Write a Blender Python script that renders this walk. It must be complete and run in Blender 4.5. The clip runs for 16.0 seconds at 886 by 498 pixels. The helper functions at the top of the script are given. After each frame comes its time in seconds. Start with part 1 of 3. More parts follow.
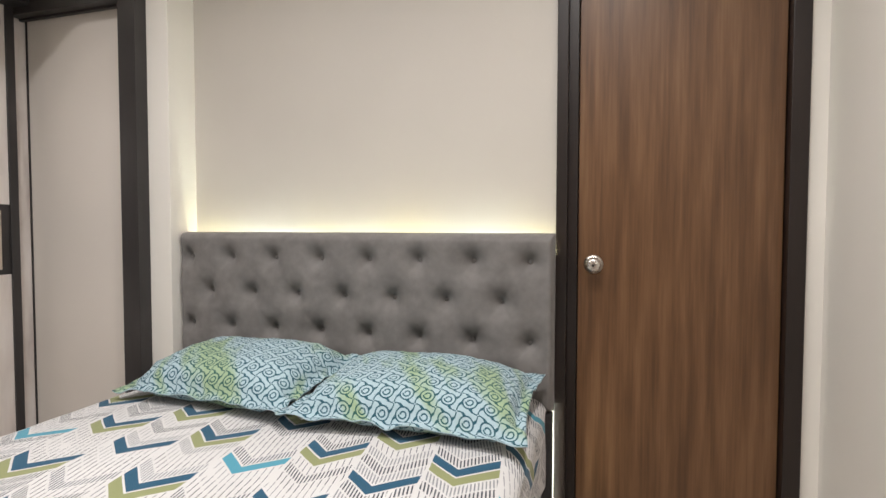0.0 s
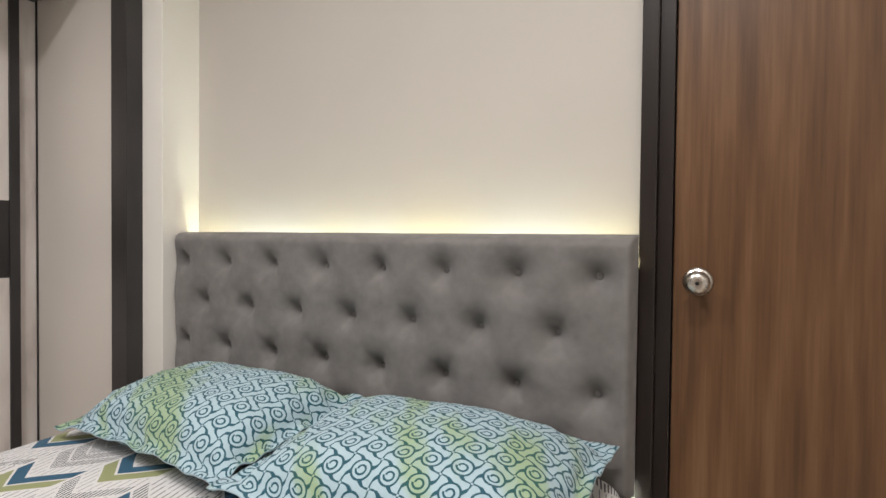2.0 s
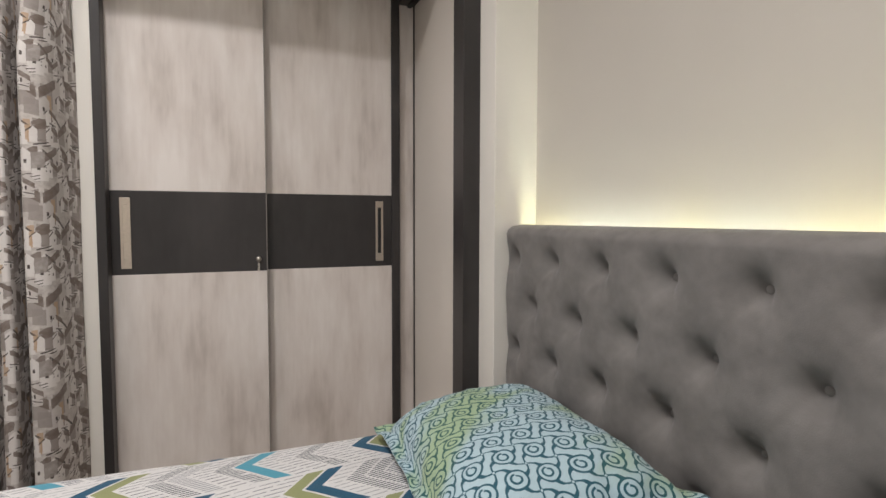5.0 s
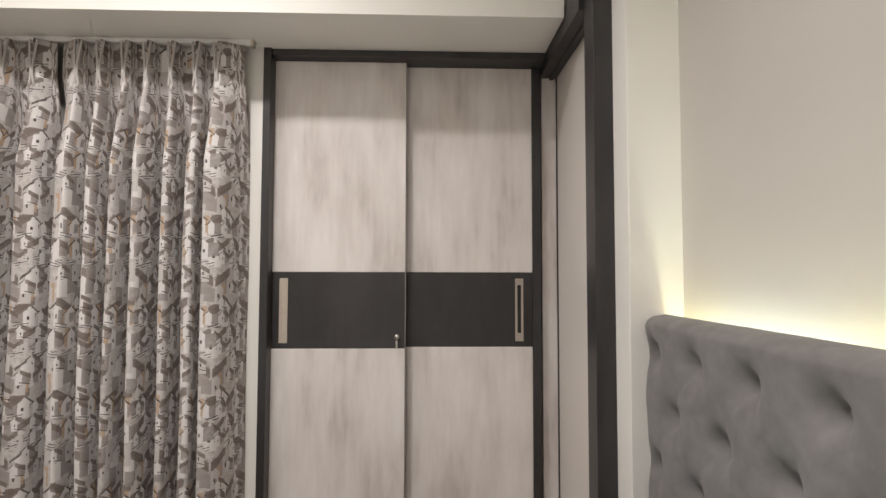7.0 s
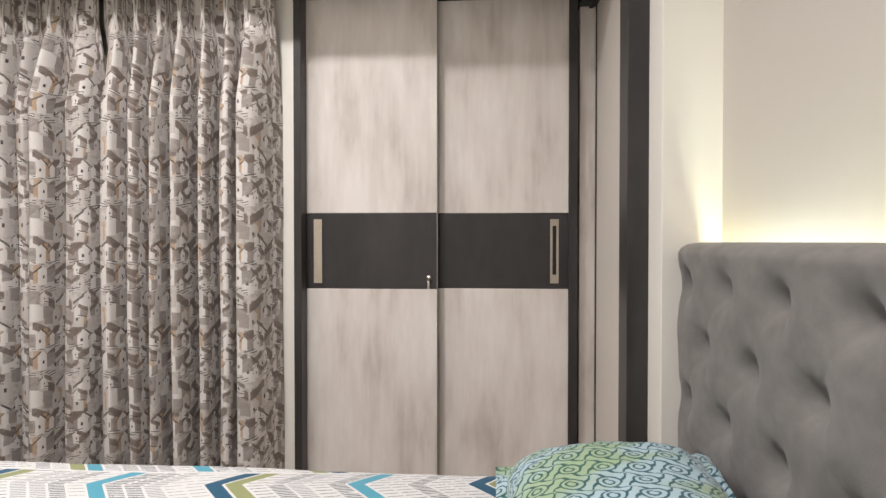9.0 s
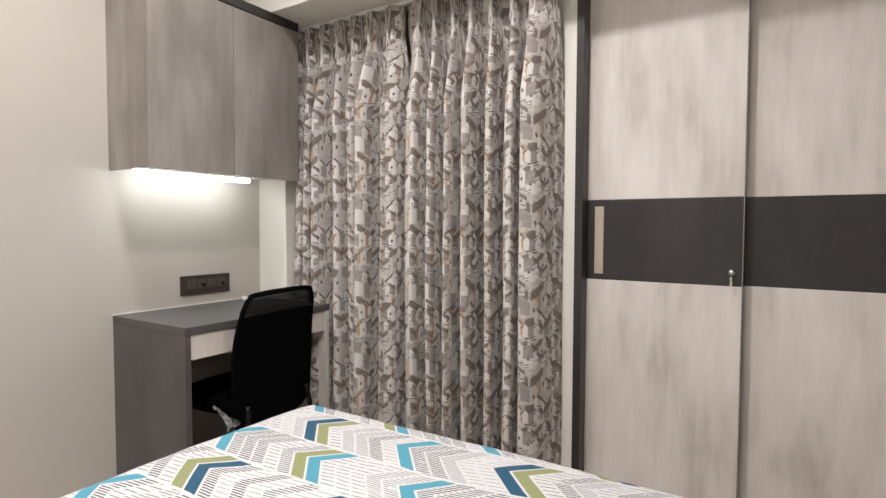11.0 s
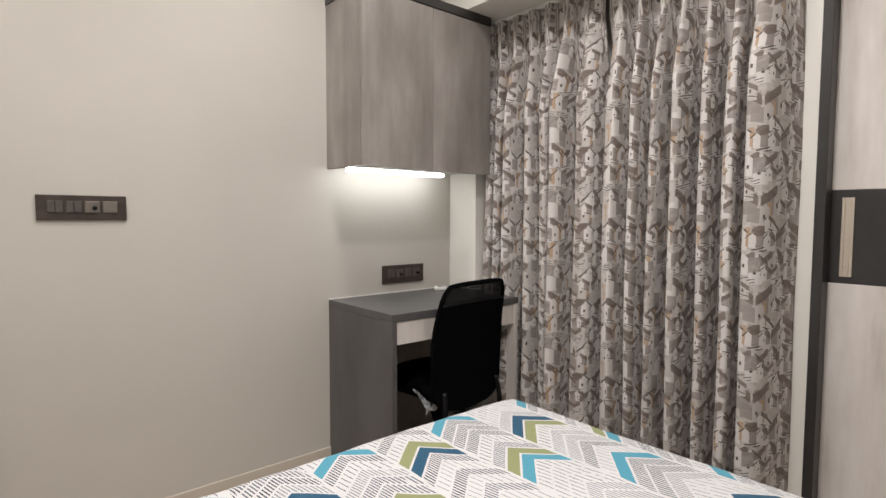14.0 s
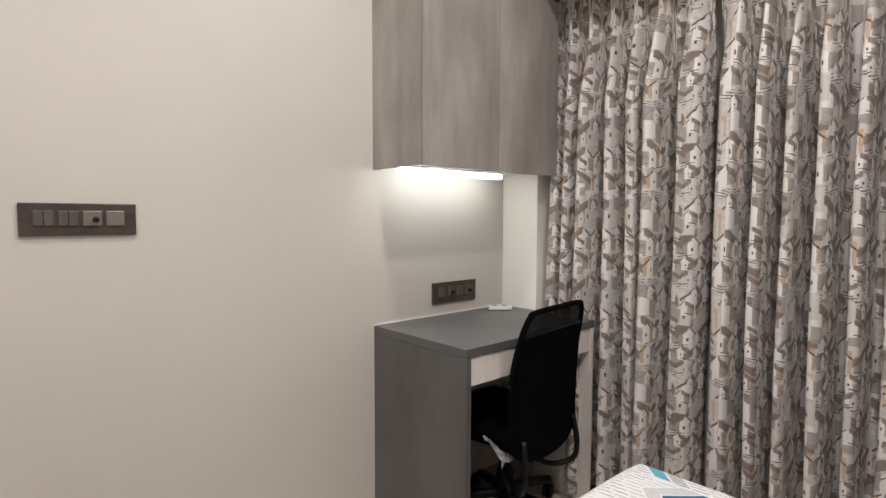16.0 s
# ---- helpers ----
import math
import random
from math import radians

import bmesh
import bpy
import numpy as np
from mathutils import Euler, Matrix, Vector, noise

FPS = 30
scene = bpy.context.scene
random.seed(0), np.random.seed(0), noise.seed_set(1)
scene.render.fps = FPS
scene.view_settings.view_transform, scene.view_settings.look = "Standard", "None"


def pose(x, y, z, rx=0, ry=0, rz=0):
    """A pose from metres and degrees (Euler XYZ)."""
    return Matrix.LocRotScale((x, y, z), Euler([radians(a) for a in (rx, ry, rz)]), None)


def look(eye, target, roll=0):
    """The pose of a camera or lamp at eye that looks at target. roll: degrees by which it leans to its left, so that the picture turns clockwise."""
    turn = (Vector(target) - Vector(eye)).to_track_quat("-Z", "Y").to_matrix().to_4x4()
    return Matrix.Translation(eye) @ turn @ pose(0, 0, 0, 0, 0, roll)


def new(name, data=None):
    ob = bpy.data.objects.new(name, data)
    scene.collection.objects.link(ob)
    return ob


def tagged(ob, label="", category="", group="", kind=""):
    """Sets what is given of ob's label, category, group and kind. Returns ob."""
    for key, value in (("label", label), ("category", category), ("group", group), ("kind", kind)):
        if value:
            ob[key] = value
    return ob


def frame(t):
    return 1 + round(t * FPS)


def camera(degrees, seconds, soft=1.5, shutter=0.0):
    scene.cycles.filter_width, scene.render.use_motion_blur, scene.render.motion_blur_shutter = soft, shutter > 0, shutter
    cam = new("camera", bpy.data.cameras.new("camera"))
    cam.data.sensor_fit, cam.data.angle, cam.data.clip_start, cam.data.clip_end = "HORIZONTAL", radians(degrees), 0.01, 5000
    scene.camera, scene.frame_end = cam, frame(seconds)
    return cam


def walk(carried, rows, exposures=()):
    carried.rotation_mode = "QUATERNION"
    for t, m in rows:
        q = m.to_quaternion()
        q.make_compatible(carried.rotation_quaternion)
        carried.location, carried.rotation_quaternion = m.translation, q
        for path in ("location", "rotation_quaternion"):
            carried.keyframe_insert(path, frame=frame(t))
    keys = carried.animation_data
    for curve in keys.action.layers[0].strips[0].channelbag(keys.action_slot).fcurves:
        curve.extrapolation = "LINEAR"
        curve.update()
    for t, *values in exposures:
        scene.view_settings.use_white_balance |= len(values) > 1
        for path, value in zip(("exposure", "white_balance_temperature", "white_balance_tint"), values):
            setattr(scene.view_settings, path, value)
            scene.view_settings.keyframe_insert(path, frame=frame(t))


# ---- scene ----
cam = camera(79.3, 16.0)
PATH = [
    (0, (0.025, -0.11, 1.131), (-0.547, 1.805, 1.053), 0.1),
    (0.5, (0.0, 0.058, 1.127), (-0.557, 1.978, 1.049), 0.1),
    (1, (0.022, 0.214, 1.127), (-0.5, 2.144, 1.067), 0.1),
    (1.5, (0.042, 0.348, 1.145), (-0.585, 2.246, 1.073), 0.0),
    (2, (0.016, 0.451, 1.101), (-0.873, 2.242, 1.06), 0.6),
    (2.5, (-0.01, 0.584, 1.144), (-1.069, 2.278, 1.065), 0.2),
    (3, (-0.053, 0.644, 1.157), (-1.257, 2.238, 1.079), 0.4),
    (3.5, (-0.082, 0.709, 1.163), (-1.485, 2.13, 1.062), 0.2),
    (4, (-0.095, 0.779, 1.179), (-1.71, 1.952, 1.055), 0.0),
    (4.5, (-0.117, 0.866, 1.178), (-1.882, 1.799, 1.058), 0.0),
    (5, (-0.198, 0.92, 1.132), (-2.054, 1.656, 1.018), 0.1),
    (7.5, (-0.258, 1.169, 1.226), (-2.253, 1.159, 1.369), 0.2),
    (8, (-0.266, 1.203, 1.189), (-2.26, 1.165, 1.343), 0.1),
    (8.5, (-0.268, 1.239, 1.152), (-2.262, 1.125, 1.244), 0.0),
    (9, (-0.286, 1.222, 1.115), (-2.281, 1.078, 1.088), -0.0),
    (9.5, (-0.325, 1.181, 1.117), (-2.306, 0.932, 1.004), -0.1),
    (10, (-0.34, 1.162, 1.123), (-2.258, 0.609, 1.005), -0.1),
    (12.5, (-0.349, 1.103, 1.13), (-1.785, -0.285, 1.017), 0.2),
    (13, (-0.323, 1.08, 1.137), (-1.697, -0.369, 1.017), 0.2),
    (13.5, (-0.31, 1.066, 1.133), (-1.629, -0.433, 1.018), 0.2),
    (14, (-0.286, 1.022, 1.14), (-1.589, -0.49, 1.018), 0.2),
    (14.5, (-0.258, 0.901, 1.142), (-1.56, -0.613, 1.023), 0.3),
    (15, (-0.246, 0.762, 1.154), (-1.548, -0.751, 1.033), 0.3),
    (15.5, (-0.266, 0.638, 1.161), (-1.582, -0.864, 1.04), 0.2),
    (16, (-0.305, 0.517, 1.178), (-1.651, -0.957, 1.053), 0.2),
]
EXPOSURES = [(0, 0.0), (1, -0.08), (2, -0.10), (3, -0.20), (3.5, -0.32), (5, -0.30), (7.5, -0.10), (8, -0.16), (8.5, 0.06), (10, 0.15), (12.5, -0.17), (14, -0.17), (16, -0.07)]
walk(cam, [(t, look(eye, target, roll)) for t, eye, target, roll in PATH], EXPOSURES)

# ---- world and lamps ----
world = bpy.data.worlds.new("night")
scene.world = world
world.use_nodes = True
world.node_tree.nodes["Background"].inputs[0].default_value = (0.02, 0.022, 0.03, 1)
world.node_tree.nodes["Background"].inputs[1].default_value = 0.3

# room
X0, X1, Y0, Y1 = -2.34, 0.688, -1.142, 1.825
SOFFIT, CEIL = 2.10, 2.75


def downlight_lamp(x, y, watts, r=0.075, spread=150):
    d = bpy.data.lights.new("downlight", "AREA")
    d.shape, d.size, d.energy, d.color = "DISK", 2 * r, watts, (1.0, 0.96, 0.95)
    d.spread = radians(spread)
    ob = new("downlight_lamp", d)
    ob.matrix_world = look((x, y, CEIL - 0.012), (x, y, 0))
    return tagged(ob, kind="structure")


DOWNLIGHTS = [(-1.20, 0.42, 18.5), (-1.20, -0.42, 11.0), (0.04, 0.60, 17.0), (0.05, -0.40, 10.5)]
for dx, dy, watts in DOWNLIGHTS:
    downlight_lamp(dx, dy, watts)


# ---- materials ----
class Nodes:
    """Short way to write node trees."""

    def __init__(self, name):
        self.mat = bpy.data.materials.new(name)
        self.mat.use_nodes = True
        self.t = self.mat.node_tree
        self.bsdf = self.t.nodes["Principled BSDF"]

    def put(self, sock, v):
        if isinstance(v, bpy.types.NodeSocket):
            self.t.links.new(v, sock)
        elif v is not None:
            sock.default_value = v

    def m(self, op, a, b=None, c=None):
        n = self.t.nodes.new("ShaderNodeMath")
        n.operation = op
        for s, v in zip(n.inputs, (a, b, c)):
            self.put(s, v)
        return n.outputs[0]

    def add(self, a, b): return self.m("ADD", a, b)
    def sub(self, a, b): return self.m("SUBTRACT", a, b)
    def mul(self, a, b): return self.m("MULTIPLY", a, b)
    def less(self, a, b): return self.m("LESS_THAN", a, b)
    def more(self, a, b): return self.m("GREATER_THAN", a, b)
    def floor(self, a): return self.m("FLOOR", a)
    def fract(self, a): return self.m("FRACT", a)
    def absv(self, a): return self.m("ABSOLUTE", a)
    def sin(self, a): return self.m("SINE", a)
    def maxv(self, a, b): return self.m("MAXIMUM", a, b)
    def minv(self, a, b): return self.m("MINIMUM", a, b)

    def coords(self, kind="Object"):
        return self.t.nodes.new("ShaderNodeTexCoord").outputs[kind]

    def split(self, v):
        n = self.t.nodes.new("ShaderNodeSeparateXYZ")
        self.put(n.inputs[0], v)
        return n.outputs

    def vec(self, x, y, z=0.0):
        n = self.t.nodes.new("ShaderNodeCombineXYZ")
        for s, v in zip(n.inputs, (x, y, z)):
            self.put(s, v)
        return n.outputs[0]

    def scaled(self, v, k):
        n = self.t.nodes.new("ShaderNodeVectorMath")
        n.operation = "MULTIPLY"
        self.put(n.inputs[0], v)
        n.inputs[1].default_value = k
        return n.outputs[0]

    def add_vec(self, v, k):
        n = self.t.nodes.new("ShaderNodeVectorMath")
        n.operation = "ADD"
        self.put(n.inputs[0], v)
        n.inputs[1].default_value = (k, k, k)
        return n.outputs[0]

    def noise(self, v, scale, detail=3.0, rough=0.5):
        n = self.t.nodes.new("ShaderNodeTexNoise")
        self.put(n.inputs["Vector"], v)
        n.inputs["Scale"].default_value = scale
        n.inputs["Detail"].default_value = detail
        n.inputs["Roughness"].default_value = rough
        return n.outputs["Fac"]

    def white(self, v):
        n = self.t.nodes.new("ShaderNodeTexWhiteNoise")
        n.noise_dimensions = "3D"
        self.put(n.inputs["Vector"], v)
        return n.outputs["Value"]

    def ramp(self, f, stops, mode="LINEAR"):
        n = self.t.nodes.new("ShaderNodeValToRGB")
        n.color_ramp.interpolation = mode
        e = n.color_ramp.elements
        while len(e) < len(stops):
            e.new(0.5)
        for k, (p, c) in zip(e, stops):
            k.position, k.color = p, (*c, 1)
        self.put(n.inputs[0], f)
        return n.outputs[0]

    def mix(self, f, a, b):
        n = self.t.nodes.new("ShaderNodeMix")
        n.data_type = "RGBA"
        self.put(n.inputs[0], f)
        for s, v in ((n.inputs[6], a), (n.inputs[7], b)):
            self.put(s, (*v, 1) if isinstance(v, tuple) else v)
        return n.outputs[2]

    def bump(self, h, strength, distance):
        n = self.t.nodes.new("ShaderNodeBump")
        n.inputs["Strength"].default_value = strength
        n.inputs["Distance"].default_value = distance
        self.put(n.inputs["Height"], h)
        self.put(self.bsdf.inputs["Normal"], n.outputs[0])

    def set(self, color=None, rough=None, metal=None, spec=None, sheen=None, coat=None):
        for k, v in (("Base Color", color), ("Roughness", rough), ("Metallic", metal), ("Specular IOR Level", spec),
                     ("Sheen Weight", sheen), ("Coat Weight", coat)):
            if isinstance(v, tuple):
                v = (*v, 1)
            self.put(self.bsdf.inputs[k], v)
        return self.mat


def paint(name, base, rough=0.55, vary=0.03):
    n = Nodes(name)
    p = n.coords()
    big = n.noise(p, 1.7, 3)
    fine = n.noise(p, 55, 4)
    lo = tuple(c * (1 - vary) for c in base)
    hi = tuple(min(1, c * (1 + vary)) for c in base)
    n.bump(n.add(fine, n.mul(n.noise(p, 9, 2), 0.8)), 0.12, 0.002)
    return n.set(n.ramp(big, [(0.3, lo), (0.7, hi)]), n.add(rough - 0.05, n.mul(fine, 0.1)))


def plain(name, base, rough=0.4, metal=0.0, vary=0.06, scale=40, bump=0.05, spec=0.5):
    n = Nodes(name)
    p = n.coords()
    f = n.noise(p, scale, 3)
    lo = tuple(c * (1 - vary) for c in base)
    hi = tuple(min(1, c * (1 + vary)) for c in base)
    if bump:
        n.bump(n.noise(p, scale * 6, 2), bump, 0.001)
    return n.set(n.ramp(f, [(0.3, lo), (0.7, hi)]), n.add(rough - 0.04, n.mul(f, 0.08)), metal, spec)


def streaked(name, stops, sx, sz, rough=0.35, offset=0.0, bump=0.06):
    """Laminate with soft upright streaks: blotches drawn out along z."""
    n = Nodes(name)
    info = n.t.nodes.new("ShaderNodeObjectInfo")
    p = n.coords()
    x, y, z = n.split(p)
    shift = n.mul(info.outputs["Random"], 7.0)
    u = n.add(n.add(n.add(x, y), shift), offset)
    a = n.noise(n.vec(n.mul(u, sx), n.mul(z, sz), shift), 1.0, 4, 0.55)
    b = n.noise(n.vec(n.mul(u, sx * 5), n.mul(z, sz * 1.6), 3.0), 1.0, 3, 0.5)
    c = n.noise(n.vec(n.mul(u, 420.0), n.mul(z, 9.0), 1.0), 1.0, 2)
    f = n.add(n.add(n.mul(a, 0.72), n.mul(b, 0.23)), n.mul(c, 0.05))
    n.bump(c, bump, 0.0006)
    return n.set(n.ramp(f, stops), n.add(rough, n.mul(b, 0.08)))


WALL = paint("cream_wall_paint", (0.545, 0.512, 0.465))
WHITE = paint("white_ceiling_paint", (0.83, 0.80, 0.745))
CREAM = paint("cream_panel", (0.75, 0.70, 0.645), 0.4, 0.02)
DARK = streaked("dark_grey_laminate", [(0.35, (0.024, 0.0215, 0.0215)), (0.62, (0.042, 0.038, 0.038))], 6, 3, 0.38)
DARKBROWN = streaked("dark_brown_frame", [(0.35, (0.009, 0.0055, 0.0045)), (0.65, (0.020, 0.012, 0.010))], 14, 1.2, 0.32)
GREYWOOD = streaked("grey_beige_laminate", [(0.33, (0.53, 0.473, 0.435)), (0.47, (0.70, 0.64, 0.60)), (0.62, (0.80, 0.75, 0.715))], 7.5, 2.2, 0.34)
GREYCAB = streaked("grey_cabinet_laminate", [(0.34, (0.21, 0.187, 0.17)), (0.50, (0.29, 0.262, 0.24)), (0.64, (0.37, 0.34, 0.318))], 5.5, 2.0, 0.36, 3.1)
BROWNWOOD = streaked("brown_wood_door", [(0.36, (0.085, 0.039, 0.016)), (0.46, (0.122, 0.058, 0.024)), (0.54, (0.148, 0.073, 0.032)), (0.66, (0.192, 0.101, 0.047))], 26, 1.7, 0.36)
DESKGREY = streaked("charcoal_desk_laminate", [(0.35, (0.073, 0.070, 0.069)), (0.62, (0.112, 0.108, 0.107))], 5, 2.5, 0.36, 1.7)
STEEL = plain("brushed_steel", (0.62, 0.58, 0.53), 0.28, 1.0, 0.05, 90)
CHAMPAGNE = plain("champagne_metal", (0.60, 0.53, 0.45), 0.32, 0.7, 0.05, 90)
# black that stands for the shade inside the pull slot and keyhole
RECESS_SHADE = plain("black_recess_shade", (0.01, 0.01, 0.01), 0.6)
PLASTIC = plain("black_plastic", (0.003, 0.003, 0.0035), 0.45, spec=0.3)
FABRIC = plain("black_mesh_fabric", (0.0025, 0.0025, 0.003), 0.95, 0, 0.2, 300, 0.3, 0.05)
WHITEPLASTIC = plain("white_plastic", (0.78, 0.77, 0.74), 0.35)
PLATE = streaked("dark_brown_switch_plate", [(0.4, (0.040, 0.028, 0.023)), (0.6, (0.062, 0.045, 0.038))], 20, 60, 0.35)
ROCKER = plain("grey_rocker", (0.20, 0.175, 0.155), 0.32, 0.35)
SATIN = plain("dark_satin_rocker", (0.105, 0.094, 0.085), 0.3, 0.3)
TILE = paint("beige_floor_tile", (0.52, 0.46, 0.39), 0.18, 0.06)
SOCKET = plain("dark_grey_module", (0.085, 0.072, 0.064), 0.35)
GROUT = plain("grout", (0.30, 0.26, 0.22), 0.8)
BASE = paint("beige_skirting", (0.56, 0.50, 0.43), 0.3, 0.03)
WRAP = plain("clear_wrap", (0.30, 0.30, 0.30), 0.12, 0, 0.5, 60, 0.8)


def lamp_material(name, color, strength):
    n = Nodes(name)
    n.put(n.bsdf.inputs["Emission Color"], (*color, 1))
    n.bsdf.inputs["Emission Strength"].default_value = strength
    return n.set((0.8, 0.8, 0.8), 0.5)


TUBE = lamp_material("white_tube", (0.97, 1.0, 1.0), 15.0)
LED = lamp_material("white_led_strip", (0.91, 1.0, 0.84), 32.0)
LEDWARM = lamp_material("yellow_led_strip", (1.0, 0.97, 0.55), 33.0)
DIFFUSER = lamp_material("downlight_diffuser", (1.0, 0.94, 0.86), 3.0)


def velvet():
    n = Nodes("grey_velvet")
    p = n.coords()
    a = n.noise(p, 7, 4, 0.6)
    b = n.noise(p, 380, 2)
    c = n.noise(p, 28, 3)
    n.bump(n.add(b, n.mul(c, 0.6)), 0.25, 0.0015)
    f = n.add(n.mul(a, 0.6), n.mul(c, 0.4))
    return n.set(n.ramp(f, [(0.34, (0.158, 0.149, 0.143)), (0.64, (0.208, 0.197, 0.190))]), 0.8, sheen=0.15, spec=0.2)


def sheet_cloth():
    """White cotton with zigzag bands: solid teal, aqua and olive chevrons among hatched ones."""
    n = Nodes("chevron_sheet")
    u0, v0, _ = n.split(n.coords("UV"))
    wob = n.mul(n.sub(n.noise(n.vec(u0, v0), 3.0, 2), 0.5), 0.03)
    u = n.add(n.add(u0, wob), n.mul(n.maxv(n.sub(v0, 0.5), 0.0), 0.10))
    v = n.add(v0, n.mul(wob, 0.6))
    P, H = 0.172, 0.046
    s = n.m("DIVIDE", n.add(u, 0.998 + P * 11), P)
    col = n.floor(s)
    fs = n.fract(s)
    tri = n.absv(n.sub(fs, 0.43))
    zig = n.sub(v, n.mul(tri, 0.155))
    w = n.m("DIVIDE", n.add(zig, 0.053 + H * 48), H)
    row = n.floor(w)
    fw = n.fract(w)
    inside = n.mul(n.mul(n.more(fw, 0.08), n.less(fw, 0.92)), n.mul(n.more(fs, 0.025), n.less(fs, 0.975)))
    odd = n.m("FLOORED_MODULO", col, 2.0)
    turn = n.m("FLOORED_MODULO", col, 4.0)
    even = n.sub(1.0, odd)
    pos = n.m("FLOORED_MODULO", n.sub(row, n.add(49.0, n.mul(odd, 4.0))), 13.0)
    at = lambda k: n.less(n.absv(n.sub(pos, k)), 0.5)
    first = n.less(turn, 0.5)
    far = n.more(row, 62.0)
    solid1 = n.maxv(n.maxv(at(0.0), n.mul(even, at(7.0))), n.mul(odd, at(6.0)))
    solid2 = n.maxv(n.mul(odd, n.maxv(at(12.0), n.mul(at(5.0), far))),
                    n.mul(even, n.maxv(n.mul(at(1.0), first), n.mul(at(12.0), n.sub(1.0, first)))))
    navy = n.maxv(n.mul(even, n.maxv(at(0.0), n.mul(at(7.0), n.sub(1.0, first)))), n.mul(odd, far))
    c1 = n.mix(navy, (0.075, 0.30, 0.40), (0.014, 0.080, 0.145))
    olive = (0.26, 0.28, 0.13)
    dense = n.white(n.vec(col, row, 9.0))
    slant = n.add(u, n.mul(v, 0.12))
    f1 = n.fract(n.m("DIVIDE", slant, 0.0085))
    f2 = n.fract(n.m("DIVIDE", slant, 0.0155))
    lines = n.m("ADD", n.mul(n.less(f1, 0.42), n.more(dense, 0.45)), n.mul(n.less(f2, 0.15), n.less(dense, 0.45)))
    rag = n.noise(n.vec(n.mul(u, 90.0), n.mul(v, 6.0)), 1.0, 1)
    hatch = n.mul(n.mul(n.minv(lines, 1.0), inside), n.more(rag, 0.30))
    tone = n.white(n.vec(col, row, 2.0))
    ink = n.ramp(tone, [(0.0, (0.03, 0.038, 0.055)), (0.40, (0.085, 0.095, 0.125)), (0.70, (0.24, 0.25, 0.27))], "CONSTANT")
    white = n.ramp(n.noise(n.vec(u, v), 4.0, 3), [(0.3, (0.60, 0.59, 0.585)), (0.7, (0.66, 0.65, 0.645))])
    c = n.mix(hatch, white, ink)
    c = n.mix(n.mul(solid2, inside), c, olive)
    c = n.mix(n.mul(solid1, inside), c, c1)
    weave = n.noise(n.vec(u, v), 900.0, 2)
    n.bump(n.add(n.mul(weave, 0.4), n.noise(n.vec(u, v), 14.0, 3)), 0.18, 0.004)
    return n.set(c, 0.82, sheen=0.15, spec=0.25)


def pillow_cloth():
    """Ringed discs among fat S-shaped ribbons, pale blue and green, all outlined in dark teal."""
    n = Nodes("scroll_pillow_cloth")
    u, v, _ = n.split(n.coords("UV"))
    P = 0.060
    wob = n.mul(n.sub(n.noise(n.vec(u, v), 6.0, 1), 0.5), 0.012)
    a = n.m("DIVIDE", n.add(n.add(u, wob), 2.0), P)
    b = n.m("DIVIDE", n.add(n.add(v, wob), 2.0), P)
    fx, fy = n.sub(n.fract(a), 0.5), n.sub(n.fract(b), 0.5)
    r = n.m("SQRT", n.add(n.mul(fx, fx), n.mul(fy, fy)))
    # the ring opens into a curl: its radius grows a little with the angle
    turn = n.mul(n.m("ARCTAN2", fy, fx), 0.012)
    q = n.add(r, turn)
    discs = n.maxv(n.less(q, 0.115), n.mul(n.more(q, 0.185), n.less(r, 0.295)))
    gx, gy = n.sub(n.fract(n.add(a, 0.5)), 0.5), n.sub(n.fract(n.add(b, 0.5)), 0.5)
    upright = n.absv(n.sub(gx, n.mul(n.sin(n.mul(fy, 2 * math.pi)), 0.17)))
    level = n.absv(n.add(gy, n.mul(n.sin(n.mul(fx, 2 * math.pi)), 0.17)))
    near = n.minv(upright, level)
    seam = n.more(n.absv(n.sub(upright, level)), 0.060)
    star = n.add(n.absv(gx), n.absv(gy))
    ribbons = n.mul(n.mul(n.mul(n.more(r, 0.365), n.less(near, 0.170)), seam), n.more(star, 0.085))
    light = n.maxv(n.maxv(discs, ribbons), n.less(star, 0.050))
    tone = n.noise(n.vec(n.add(u, n.mul(v, 0.5)), n.mul(v, 0.35)), 8.0, 2)
    pale = n.ramp(tone, [(0.50, (0.42, 0.55, 0.61)), (0.60, (0.34, 0.45, 0.27))])
    deep = n.ramp(tone, [(0.47, (0.022, 0.090, 0.125)), (0.60, (0.026, 0.100, 0.085))])
    thread = n.noise(n.vec(n.mul(n.add(u, v), 260.0), n.mul(n.sub(u, v), 60.0)), 1.0, 2)
    pale = n.mix(n.mul(n.sub(1.0, thread), 0.30), pale, (0.16, 0.26, 0.28))
    c = n.mix(light, deep, pale)
    weave = n.noise(n.vec(u, v), 700.0, 2)
    n.bump(n.add(weave, n.mul(light, 0.5)), 0.2, 0.001)
    return n.set(c, 0.8, sheen=0.15, spec=0.25)


